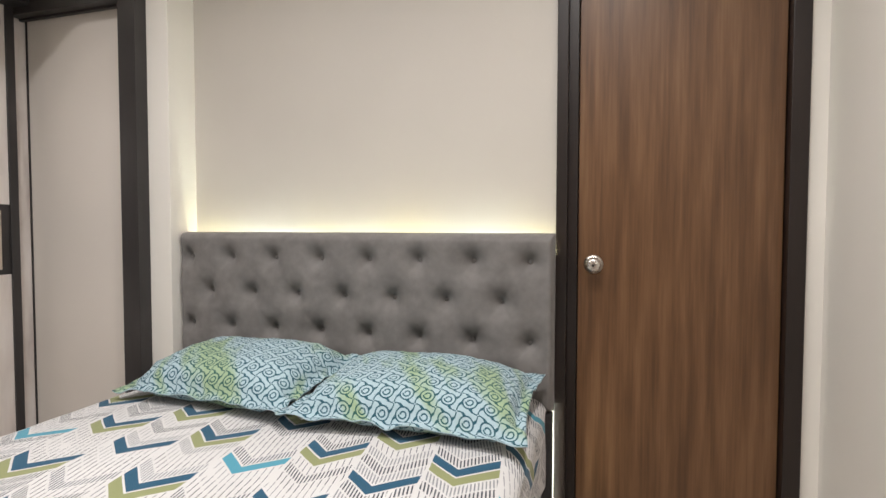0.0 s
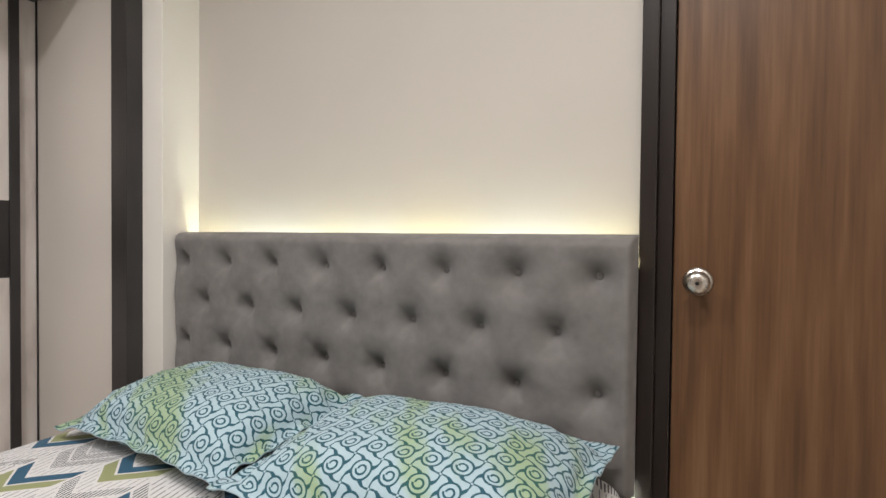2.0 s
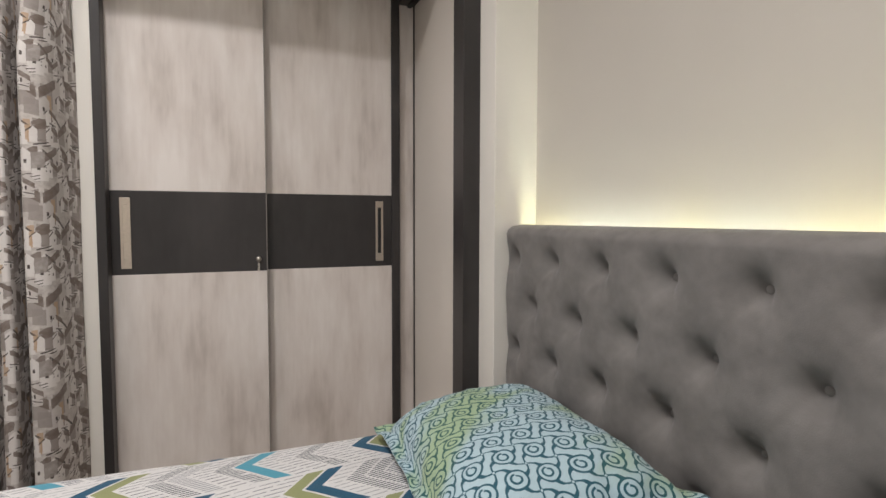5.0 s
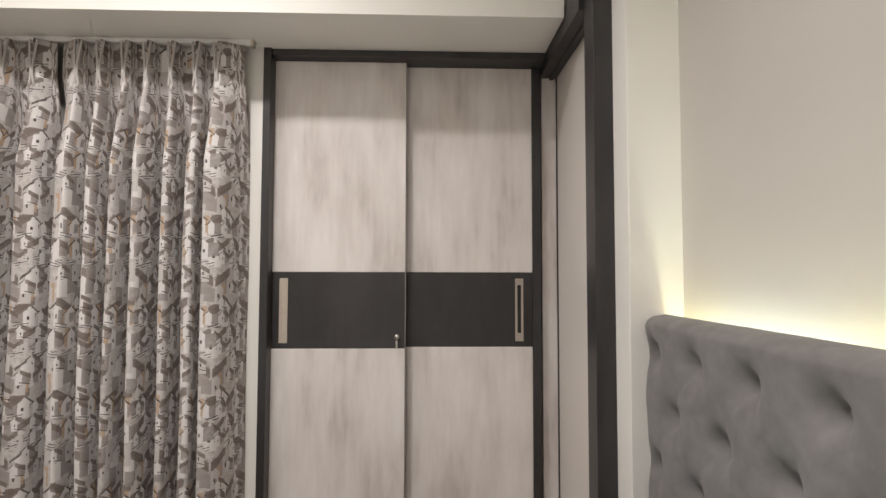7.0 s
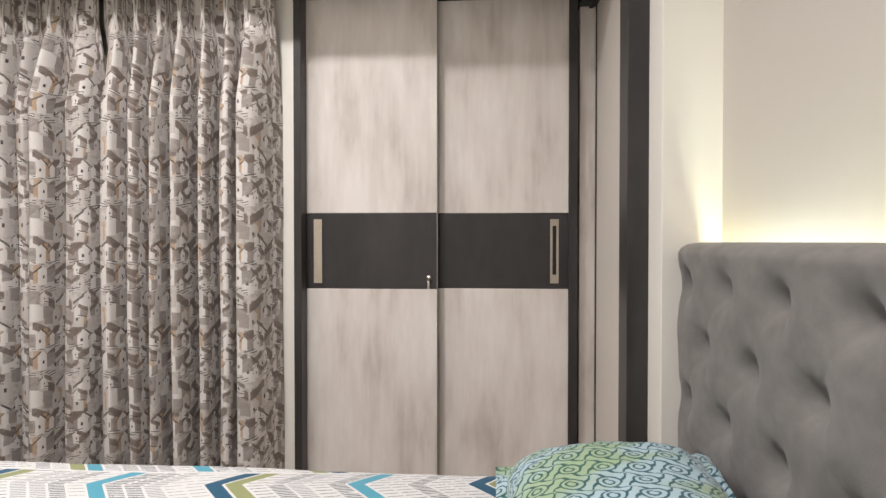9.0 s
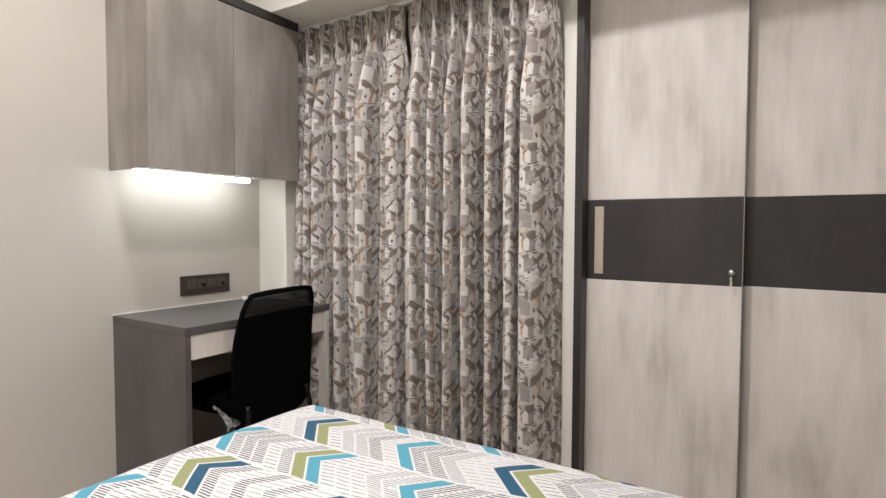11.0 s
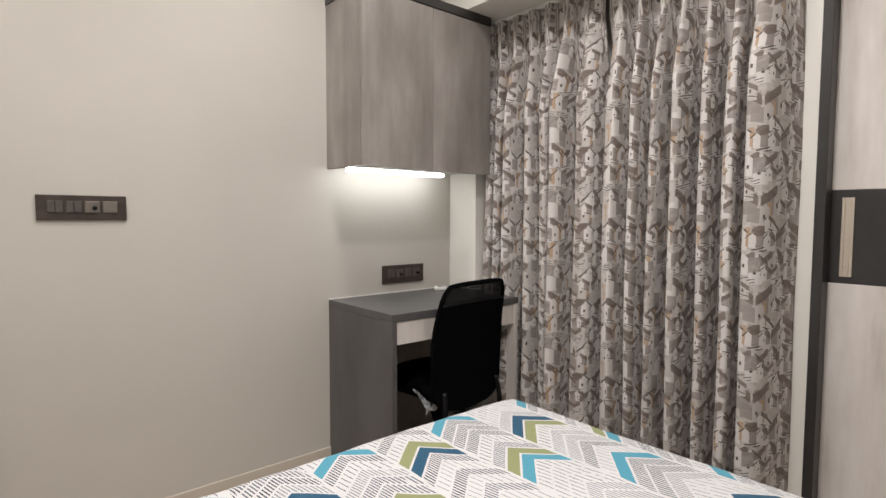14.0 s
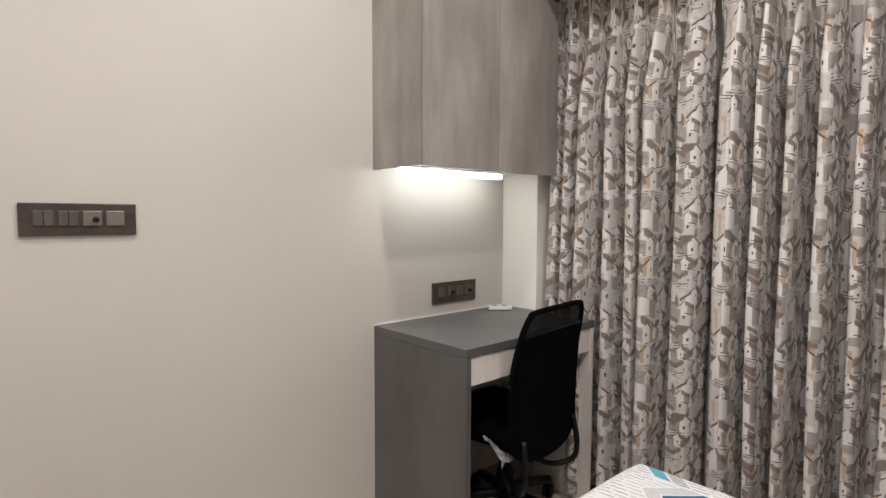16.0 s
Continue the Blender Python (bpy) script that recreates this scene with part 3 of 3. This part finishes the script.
def bed_sheet():
    nx, ny, hang, r = 150, 170, 0.24, 0.05
    sx0, sx1, sy0, sy1 = BX0 - hang, BX1 + hang, BY0 - hang, BY1

    def place(i, j):
        u, v = sx0 + (sx1 - sx0) * i / nx, sy0 + (sy1 - sy0) * j / ny
        x, dx = sheet_profile(u, BX0, BX1, r)
        y, dy = sheet_profile(v, BY0, 9, r)
        drop = max(dx, dy) + 0.25 * min(dx, dy)
        top = max(0.0, 1 - drop / 0.05)
        wave = 0.005 * noise.noise((u * 3.1, v * 2.6, 0.0)) + 0.0022 * noise.noise((u * 10, v * 8, 5.0))
        z = BTOP + 0.006 + wave * (0.3 + 0.7 * top) - min(drop, 0.29)
        if dx > r:
            x += (0.006 * math.sin(v * 21) + 0.004 * math.sin(v * 47 + 1)) * min(1, dx / 0.15)
        if dy > r:
            y += (0.006 * math.sin(u * 23) + 0.004 * math.sin(u * 51)) * min(1, dy / 0.15)
        # the cloth sags towards the corners and the side by the window
        z -= 0.012 * top * max(0.0, (abs(x + 0.88) - 0.55) / 0.17) ** 2
        return x, y, z

    bm = sheet_mesh(nx, ny, place, lambda i, j: (sx0 + (sx1 - sx0) * i / nx, sy0 + (sy1 - sy0) * j / ny))
    tagged(part("bed_sheet", bm, SHEET), "white sheet with teal, olive and hatched chevrons, spread smooth", "bed sheet")


bed_sheet()


def pillow(m, label, seed, w=0.66, h=0.50, puff=0.094):
    """A stuffed pillow in its case, lying in its own xy plane; the rim is a flat flange."""
    n, k = 72, 48
    bm = bmesh.new()
    layer = bm.loops.layers.uv.new("UVMap")

    def place(i, j, side):
        a, b = 2 * i / n - 1, 2 * j / k - 1
        x = a * w / 2 * (1 - 0.07 * (1 - b * b) * abs(a) ** 3)
        y = b * h / 2 * (1 - 0.09 * (1 - a * a) * abs(b) ** 3)
        e = max(0.0, 1 - abs(a / 0.90) ** 3.2) * max(0.0, 1 - abs(b / 0.87) ** 2.8)
        t = puff * e ** 0.50
        t *= 1 + 0.12 * noise.noise((a * 1.6 + seed, b * 1.6, 0))
        # gathers run in from the seam, strongest at the corners
        edge = max(abs(a), abs(b))
        gather = math.exp(-((edge - 0.82) / 0.13) ** 2) * (0.35 + 0.65 * min(1.0, abs(a * b) * 1.6))
        round_the_rim = math.atan2(b, a)
        crease = gather * 0.012 * noise.noise((math.cos(round_the_rim) * 7 + seed, math.sin(round_the_rim) * 7, edge * 1.5))
        crease += 0.003 * noise.noise((a * 11, b * 9 + seed, 7.0)) + 0.006 * noise.noise((a * 4 + seed, b * 3.4, 2.0)) * (1 - e)
        ruffle = 0.020 * noise.noise((a * 5 + seed * 3, b * 5, 9.0)) * (1 - e) ** 3
        under = 0.62 if b < 0.6 else 0.62 - 0.3 * (b - 0.6)
        return (x, y, side * t * (1.0 if side > 0 else under) + crease * (side if e > 0.05 else 1) + ruffle + (0.0018 * side if e <= 0.0 else 0))

    def along(points):
        """Length along a line of points, counted from its middle."""
        run = [0.0]
        for p, q in zip(points, points[1:]):
            run.append(run[-1] + (q - p).length)
        return [r - run[len(run) // 2] for r in run]

    for side in (1, -1):
        g = [[bm.verts.new(place(i, j, side)) for j in range(k + 1)] for i in range(n + 1)]
        us = [along([g[i][j].co for i in range(n + 1)]) for j in range(k + 1)]
        vs = [along([g[i][j].co for j in range(k + 1)]) for i in range(n + 1)]
        for i in range(n):
            for j in range(k):
                q = [(i, j), (i + 1, j), (i + 1, j + 1), (i, j + 1)]
                if side < 0:
                    q.reverse()
                f = bm.faces.new([g[a][b] for a, b in q])
                f.smooth = True
                for loop, (a, b) in zip(f.loops, q):
                    loop[layer].uv = (us[b][a] + seed, vs[a][b] + seed)
        if side > 0:
            top = g
    edge = lambda g: [g[i][0] for i in range(n)] + [g[n][j] for j in range(k)] + [g[i][k] for i in range(n, 0, -1)] + [g[0][j] for j in range(k, 0, -1)]
    a, b = edge(top), edge(g)
    for i in range(len(a)):
        f = bm.faces.new((a[i], b[i], b[(i + 1) % len(a)], a[(i + 1) % len(a)]))
        f.smooth = True
    ob = part("pillow", bm, SCROLL)
    ob.matrix_basis = m
    return tagged(ob, label, "pillow", "pillows on the bed")


pillow(pose(-0.500, 1.425, 0.626, 5.5, 1, 1), "teal and green scroll-print pillow leaning on the headboard beside the door", 0.3, 0.705)
pillow(pose(-1.160, 1.450, 0.629, 6.5, -1, -6), "teal and green scroll-print pillow leaning on the headboard near the wardrobe", 1.7, 0.69, 0.47, 0.102)

# light behind the headboard
strip = tagged(part("led_strip", boxes((HX0 + 0.02, HX1 - 0.008, 1.7765, 1.800, 1.034, 1.0396)), WHITEPLASTIC), "white and yellow LED strip behind the headboard", "light strip")
ends = (HX0 + 0.03, -1.52, -1.11, -1.01, -0.82, -0.58, -0.26, HX1 - 0.012)
for k, (x0, x1) in enumerate(zip(ends, ends[1:])):
    part("led_segment", boxes((x0, x1 - 0.002, 1.7792, 1.798, 1.040, 1.045)), LED if k % 2 else LEDWARM, strip, "white LEDs" if k % 2 else "yellow LEDs")
part("led_segment", boxes((HX1 - 0.016, HX1 - 0.008, 1.7765, 1.7815, 0.12, 0.50)), LED, strip, "white LEDs")

# ---- curtains ----
def curtain(y0, y1, pleats, label, seed, flare=0.0):
    """Pinch-pleated cloth hanging from the track. pleats: where the pinches sit along y."""
    zt, zb, xc = 2.080, 0.03, -2.225
    nz, per = 90, 28
    marks = [y0] + list(pleats) + [y1]
    ys = []
    for i, (a, b) in enumerate(zip(marks, marks[1:])):
        m = per if 0 < i < len(marks) - 2 else per // 2
        ys += [(a + (b - a) * k / m, i) for k in range(m)]
    ys.append((y1, len(marks) - 2))
    rnd = random.Random(seed)
    ampl = [0.70 + 0.55 * rnd.random() for _ in marks]
    ampl[:2] = [0.5 if flare else a for a in ampl[:2]]
    narrow = [0.62 + 0.20 * rnd.random() for _ in marks]
    lean = [0.016 * (rnd.random() - 0.5) for _ in marks]
    lean[-2:] = 0.0, 0.0

    def fold(y, i, z):
        a, b = marks[i], marks[i + 1]
        if i == 0:
            c = 0.24 * (1 - (y - a) / (b - a))
        elif i == len(marks) - 2:
            c = 0.24 * (y - a) / (b - a)
        else:
            c = (y - a) / (b - a)
        down = max(0.0, min(1.0, (1.95 - z) / 0.32)) ** 0.8
        w = 0.5 + 0.5 * math.cos(2 * math.pi * c)
        edge = narrow[i] if c < 0.5 else narrow[min(i + 1, len(narrow) - 1)]
        plateau = 1 / (1 + math.exp(-18 * (w - edge - 0.16 * (1 - down))))
        ridge = w ** 3 * (1 - down) + (0.86 * plateau + 0.14 * w) * down
        k = ampl[i] + (ampl[min(i + 1, len(ampl) - 1)] - ampl[i]) * c
        depth = 0.048 + 0.130 * down * k
        drift = 0.012 * noise.noise((y * 7 + seed, z * 1.1, 0.5)) * down
        x = xc - 0.104 + 0.066 * (1 - down) + depth * ridge + drift
        sway = (lean[i] * (1 - c) + lean[min(i + 1, len(lean) - 1)] * c) * down * (2.0 - z) / 1.0
        wave = 0.0060 * math.sin(2 * math.pi * c) * down
        low = max(0.0, (1.35 - z) / 1.35)
        yy = y + sway + wave + 0.010 * noise.noise((y * 5, z * 1.4, seed)) * down
        yy -= flare * low * max(0.0, 1 - (y - y0) / 0.3)
        return x, yy

    run = [0.0]
    for (a, i), (b, j) in zip(ys, ys[1:]):
        p, q = fold(a, i, 1.3), fold(b, j, 1.3)
        run.append(run[-1] + math.hypot(p[0] - q[0], p[1] - q[1]))

    def place(i, j):
        z = zt - (zt - zb) * j / nz
        x, y = fold(*ys[i], z)
        return x, y, z

    bm = sheet_mesh(len(ys) - 1, nz, place, lambda i, j: (run[i] + seed, -(zt - zb) * j / nz))
    bm.normal_update()
    ob = part("curtain", bm, COLLAGE)
    tagged(ob, label, "curtain", "pair of curtains")
    so = ob.modifiers.new("cloth", "SOLIDIFY")
    so.thickness = 0.0022
    for y in pleats:
        x, yy = fold(y, list(marks).index(y), 1.96)
        for dy in (-0.008, 0.008):
            bm = tube(smooth_path([(x + 0.004, yy + dy * 1.7, 2.074), (x + 0.012 - abs(dy) * 0.4, yy + dy * 1.2, 2.03), (x + 0.010, yy + dy * 0.35, 1.955), (x + 0.006, yy + dy * 1.1, 1.90)], 5), 0.0045, 7)
            part("pleat_fold", bm, COLLAGE, ob)
    return ob


curtain(-0.226, 0.446, (-0.146, -0.066, 0.023, 0.103, 0.192, 0.281, 0.358), "grey and taupe collage-print curtain, drawn, beside the wardrobe", 3)
curtain(-0.915, -0.248, (-0.875, -0.79, -0.695, -0.60, -0.505, -0.41, -0.305), "grey and taupe collage-print curtain, drawn, beside the desk", 8, 0.045)
track = tagged(part("curtain_track", boxes((-2.262, -2.236, -0.93, 0.470, 2.081, 2.099), bevel=0.003), WHITEPLASTIC), "slim white curtain track under the soffit", "curtain track")
part("end_cap", boxes((-2.266, -2.232, 0.4702, 0.480, 2.072, 2.099), bevel=0.003), CHAMPAGNE, track)

# ---- desk corner ----
CX0, CX1, CF = -2.192, -1.464, -0.840


def wall_cabinet():
    root = thing("wall_cabinet", (-1.83, -1.0, 1.35), "grey streaked two-door wall cabinet above the desk", "cabinet")
    part("side_panel", boxes((CX1 - 0.018, CX1, Y0, CF - 0.0235, 1.348, 2.06), bevel=0.001), GREYCAB, root, "grey streaked side")
    part("body", boxes((CX0, CX1 - 0.018, Y0, CF - 0.026, 1.362, 2.06)), WHITEPLASTIC, root, "white underside")
    for x0, x1 in ((-1.830 + 0.0015, CX1), (CX0, -1.830 - 0.0015)):
        part("cabinet_door", boxes((x0, x1, CF - 0.019, CF, 1.345, 2.058), bevel=0.0012), GREYCAB, root, "grey streaked door")
    part("top_filler", boxes((CX0, CX1 + 0.003, Y0, CF + 0.004, 2.061, SOFFIT), bevel=0.0015), DARK, root, "dark grey filler strip")


wall_cabinet()
bar = thing("under_cabinet_light", (-1.85, Y0, 1.30), "lit white linear lamp under the wall cabinet", "lamp")
part("housing", boxes((-2.050, -1.500, -1.052, -1.008, 1.352, 1.3618), bevel=0.002), WHITEPLASTIC, bar)
part("diffuser", boxes((-2.045, -1.505, -1.050, -1.010, 1.334, 1.3518), bevel=0.006, segments=3), TUBE, bar, "glowing diffuser")


def desk():
    root = thing("desk", (-1.83, -0.9, 0), "charcoal laminate desk with a pale grey drawer", "desk")
    part("side_panel", boxes((-1.490, -1.467, Y0, -0.646, 0, 0.7295), bevel=0.001), DESKGREY, root, "charcoal side panel")
    part("side_panel", boxes((-2.192, -2.169, -0.941, -0.646, 0, 0.7295), bevel=0.001), GREYWOOD, root, "pale side panel")
    part("desktop", boxes((-2.195, -1.4665, Y0, -0.645, 0.730, 0.760), bevel=0.0015), DESKGREY, root, "charcoal top")
    part("drawer_front", boxes((-2.168, -1.4905, -0.668, -0.650, 0.637, 0.7285), bevel=0.001), GREYWOOD, root, "pale grey streaked drawer front")
    part("drawer_box", boxes((-2.16, -1.50, Y0 + 0.06, -0.669, 0.645, 0.72)), DESKGREY, root)
    part("sealant_bead", boxes((-2.19, -1.467, Y0, Y0 + 0.004, 0.7602, 0.765)), WHITEPLASTIC, root)
    part("foot_rail", boxes((-2.168, -1.4905, -1.02, -1.002, 0.10, 0.32)), GREYCAB, root, "back panel")


desk()


def switch_plate(name, x0, x1, z0, z1, label, knob):
    """Four wide modules in a dark plate on the south wall."""
    root = thing(name, ((x0 + x1) / 2, Y0, z0), label, "switch plate")
    part("plate", boxes((x0, x1, Y0, Y0 + 0.009, z0, z1), bevel=0.002), PLATE, root, "dark brown plate")
    w, h = (x1 - x0), (z1 - z0)
    for k in range(4):
        c = x1 - w * (0.195 + 0.2033 * k)
        zc = (z0 + z1) / 2 + 0.003
        bw, bh = w * 0.083, h * 0.235
        if knob and k in (2, 3):
            bm = boxes((c - bw, c + bw, Y0 + 0.008, Y0 + 0.0135, zc - bh, zc + bh), bevel=0.0015)
            part("rocker", bm, ROCKER, root)
        else:
            for a, b in ((c - bw, c - 0.0008), (c + 0.0008, c + bw)):
                part("rocker", boxes((a, b, Y0 + 0.008, Y0 + 0.0125, zc - bh, zc + bh), bevel=0.0015), SATIN if knob else SOCKET, root)
        if knob and k == 2 or not knob and k in (1, 3):
            bm = turned([(0.0075, 0.0), (0.0075, 0.004), (0.006, 0.010), (0.004, 0.011)], 18)
            bmesh.ops.transform(bm, verts=bm.verts, matrix=Matrix.Translation((c - 0.007, Y0 + 0.013, zc - 0.003)) @ pose(0, 0, 0, -90))
            part("dimmer_knob" if knob else "socket_hole", bm, PLASTIC, root)


switch_plate("switch_plate", -0.673, -0.418, 1.123, 1.206, "dark brown four-module switch plate with a dimmer", True)
switch_plate("socket_plate", -2.010, -1.756, 0.808, 0.897, "dark brown four-module socket plate above the desk", False)


def sheer_mesh():
    """Open-weave black mesh: fine threads with gaps between them."""
    n = Nodes("sheer_black_mesh")
    x, y, z = n.split(n.coords())
    a = n.less(n.fract(n.mul(n.add(x, y), 210.0)), 0.62)
    b = n.less(n.fract(n.mul(z, 210.0)), 0.62)
    n.put(n.bsdf.inputs["Alpha"], n.add(0.72, n.mul(n.maxv(a, b), 0.26)))
    return n.set((0.004, 0.004, 0.0045), 0.9, spec=0.1)


SHEER = sheer_mesh()


def office_chair():
    root = thing("office_chair", (-1.80, -0.85, 0), "black mesh-back office chair pushed under the desk", "chair")
    rot = Matrix.Translation((-1.838, -0.80, 0)) @ pose(0, 0, 0, 0, 0, 6)

    def put(name, bm, mat, parent=root, label=""):
        bmesh.ops.transform(bm, verts=bm.verts, matrix=rot)
        return part(name, bm, mat, parent, label)

    # local: the back stands at +y, the seat reaches to -y
    def back_at(u, v):
        """u -1..1 across, v 0..1 up."""
        half = 0.170 + 0.045 * math.sin(math.pi * min(1, v * 0.75 + 0.16)) + 0.006 * v
        corner = max(0.0, (v - 0.90) / 0.10)
        half *= 1 - 0.10 * corner ** 2
        low = max(0.0, (0.12 - v) / 0.12)
        half *= 1 - 0.13 * low ** 2
        y = 0.195 + 0.030 * v - 0.022 * math.sin(math.pi * v) + 0.03 * max(0, v - 0.7)
        return u * half, y - 0.018 * u * u, 0.335 + 0.530 * v - 0.010 * abs(u) ** 3 * v + 0.02 * abs(u) ** 3 * low

    n, k = 24, 30
    for name, v0, v1, mat, label in (("backrest", 0.0, 0.85, FABRIC, "black mesh backrest"), ("mesh_top", 0.852, 1.0, SHEER, "see-through black mesh")):
        bm = sheet_mesh(n, k, lambda i, j: back_at(2 * i / n - 1, v0 + (v1 - v0) * j / k), lambda i, j: (i / n, j / k))
        mesh = put(name, bm, mat, root, label)
        if mat is FABRIC:
            so = mesh.modifiers.new("cloth", "SOLIDIFY")
            so.thickness = 0.006
    rim = [back_at(-1, v / 20) for v in range(20)] + [back_at(u / 12, 1) for u in range(-12, 13)] + [back_at(1, v / 20) for v in range(19, -1, -1)] + [back_at(u / 12, 0) for u in range(11, -13, -1)]
    put("back_frame", tube(rim, 0.010, 8), FABRIC, root, "black plastic rim")
    put("lumbar_bar", tube([back_at(u / 8, 0.85) for u in range(-8, 9)], 0.007, 8), PLASTIC)
    for s in (-1, 1):
        put("side_tube", tube(smooth_path([(s * 0.170, 0.19, 0.42), (s * 0.180, 0.205, 0.32), (s * 0.176, 0.19, 0.245), (s * 0.12, 0.12, 0.222), (s * 0.07, 0.03, 0.27), (s * 0.05, -0.02, 0.335)], 6), 0.011, 9), PLASTIC)

    def seat_at(i, j, nn=24):
        a, b = 2 * i / nn - 1, 2 * j / nn - 1
        r = max(abs(a), abs(b)) / max(1e-6, math.hypot(a, b)) if (a or b) else 1
        f = 0.35 * r + 0.65
        return a * 0.225 * f, -0.02 + b * 0.215 * f, 0.435 + 0.035 * (1 - abs(a) ** 3) * (1 - abs(b) ** 3)

    bm = sheet_mesh(24, 24, seat_at, lambda i, j: (i / 24, j / 24))
    seat = put("seat", bm, FABRIC, root, "black cushioned seat")
    so = seat.modifiers.new("pad", "SOLIDIFY")
    so.thickness, so.offset = 0.06, -1
    put("seat_plate", boxes((-0.11, 0.11, -0.13, 0.09, 0.345, 0.395), bevel=0.01), PLASTIC)
    bm = bmesh.new()
    g = [[bm.verts.new((0.15 + 0.075 * i / 6 + 0.012 * noise.noise((i * 1.3, j, 3)), 0.06 + 0.085 * j / 8 + 0.01 * noise.noise((i, j * 1.7, 1)), 0.418 - 0.075 * (j / 8) ** 1.3 + 0.022 * noise.noise((i * 0.9, j * 0.9, 8)))) for j in range(9)] for i in range(7)]
    for i in range(6):
        for j in range(8):
            bm.faces.new((g[i][j], g[i + 1][j], g[i + 1][j + 1], g[i][j + 1]))
    put("plastic_wrap", bm, WRAP, root, "crumpled clear plastic wrap")
    bm = turned([(0.034, 0.10), (0.034, 0.20), (0.026, 0.205), (0.026, 0.35)], 20)
    put("gas_lift", bm, PLASTIC)
    for a in range(5):
        t = 2 * math.pi * a / 5 + 0.5
        c, s = math.cos(t), math.sin(t)
        put("base_arm", tube(smooth_path([(0.02 * c, 0.02 * s, 0.115), (0.14 * c, 0.14 * s, 0.105), (0.265 * c, 0.265 * s, 0.075)], 5), 0.019, 8), PLASTIC)
        bm = turned([(0.012, -0.02), (0.024, -0.018), (0.025, -0.004), (0.016, -0.003), (0.016, 0.003), (0.025, 0.004), (0.024, 0.018), (0.012, 0.02)], 18)
        bmesh.ops.transform(bm, verts=bm.verts, matrix=Matrix.Translation((0.268 * c, 0.268 * s, 0.0255)) @ pose(0, 0, 0, 0, 0, math.degrees(t) + 20) @ pose(0, 0, 0, 90))
        w = put("caster", bm, PLASTIC)
        put("caster_stem", tube([(0.268 * c, 0.268 * s, 0.045), (0.268 * c, 0.268 * s, 0.085)], 0.008, 8), PLASTIC, w)
    return root


office_chair()

# white adapter on the desk
box_at = thing("white_adapter", (-2.09, -1.06, 0.76), "small white plastic adapter lying on the desk", "adapter")
bm = boxes((-0.052, 0.052, -0.024, 0.024, 0.0, 0.017), bevel=0.005, segments=3)
bmesh.ops.transform(bm, verts=bm.verts, matrix=Matrix.Translation((-2.09, -1.06, 0.7605)) @ pose(0, 0, 0, 0, 0, -38))
part("case", bm, WHITEPLASTIC, box_at)
bm = boxes((-0.030, -0.008, -0.010, 0.010, 0.0171, 0.0185), (0.012, 0.034, -0.010, 0.010, 0.0171, 0.0185), bevel=0.0006)
bmesh.ops.transform(bm, verts=bm.verts, matrix=Matrix.Translation((-2.09, -1.06, 0.7605)) @ pose(0, 0, 0, 0, 0, -38))
part("button_pad", bm, ROCKER, box_at)

# ---- ceiling lamps ----
for dx, dy, watts in DOWNLIGHTS:
    lamp = tagged(part("ceiling_downlight", boxes((-0.001, 0.001, -0.001, 0.001, -0.001, 0.001)), WHITEPLASTIC), "round recessed ceiling downlight, lit", "ceiling light", "ceiling downlights")
    bm = turned([(0.098, -0.006), (0.101, -0.002), (0.101, 0.0), (0.081, 0.0), (0.081, -0.004)], 32)
    bm.to_mesh(lamp.data)
    bm.free()
    lamp.location = (dx, dy, CEIL)

# ---- floor tiles ----
floor = bpy.data.objects["floor"]
tile_mesh = {}
step = 0.60
for i in range(-1, 6):
    for j in range(-1, 6):
        x0, x1 = max(-2.50, -2.50 + step * i), min(X1, -2.50 + step * (i + 1))
        y0, y1 = max(Y0, Y0 + step * j), min(Y1, Y0 + step * (j + 1))
        if x1 - x0 < 0.02 or y1 - y0 < 0.02:
            continue
        key = (round(x1 - x0, 3), round(y1 - y0, 3))
        if key not in tile_mesh:
            tile_mesh[key] = mesh_of("tile", boxes((0.001, key[0] - 0.001, 0.001, key[1] - 0.001, -0.008, 0.0), bevel=0.0008, segments=1), TILE)
        t = new("tile", tile_mesh[key])
        t.parent = floor
        t.location = (x0, y0, 0)
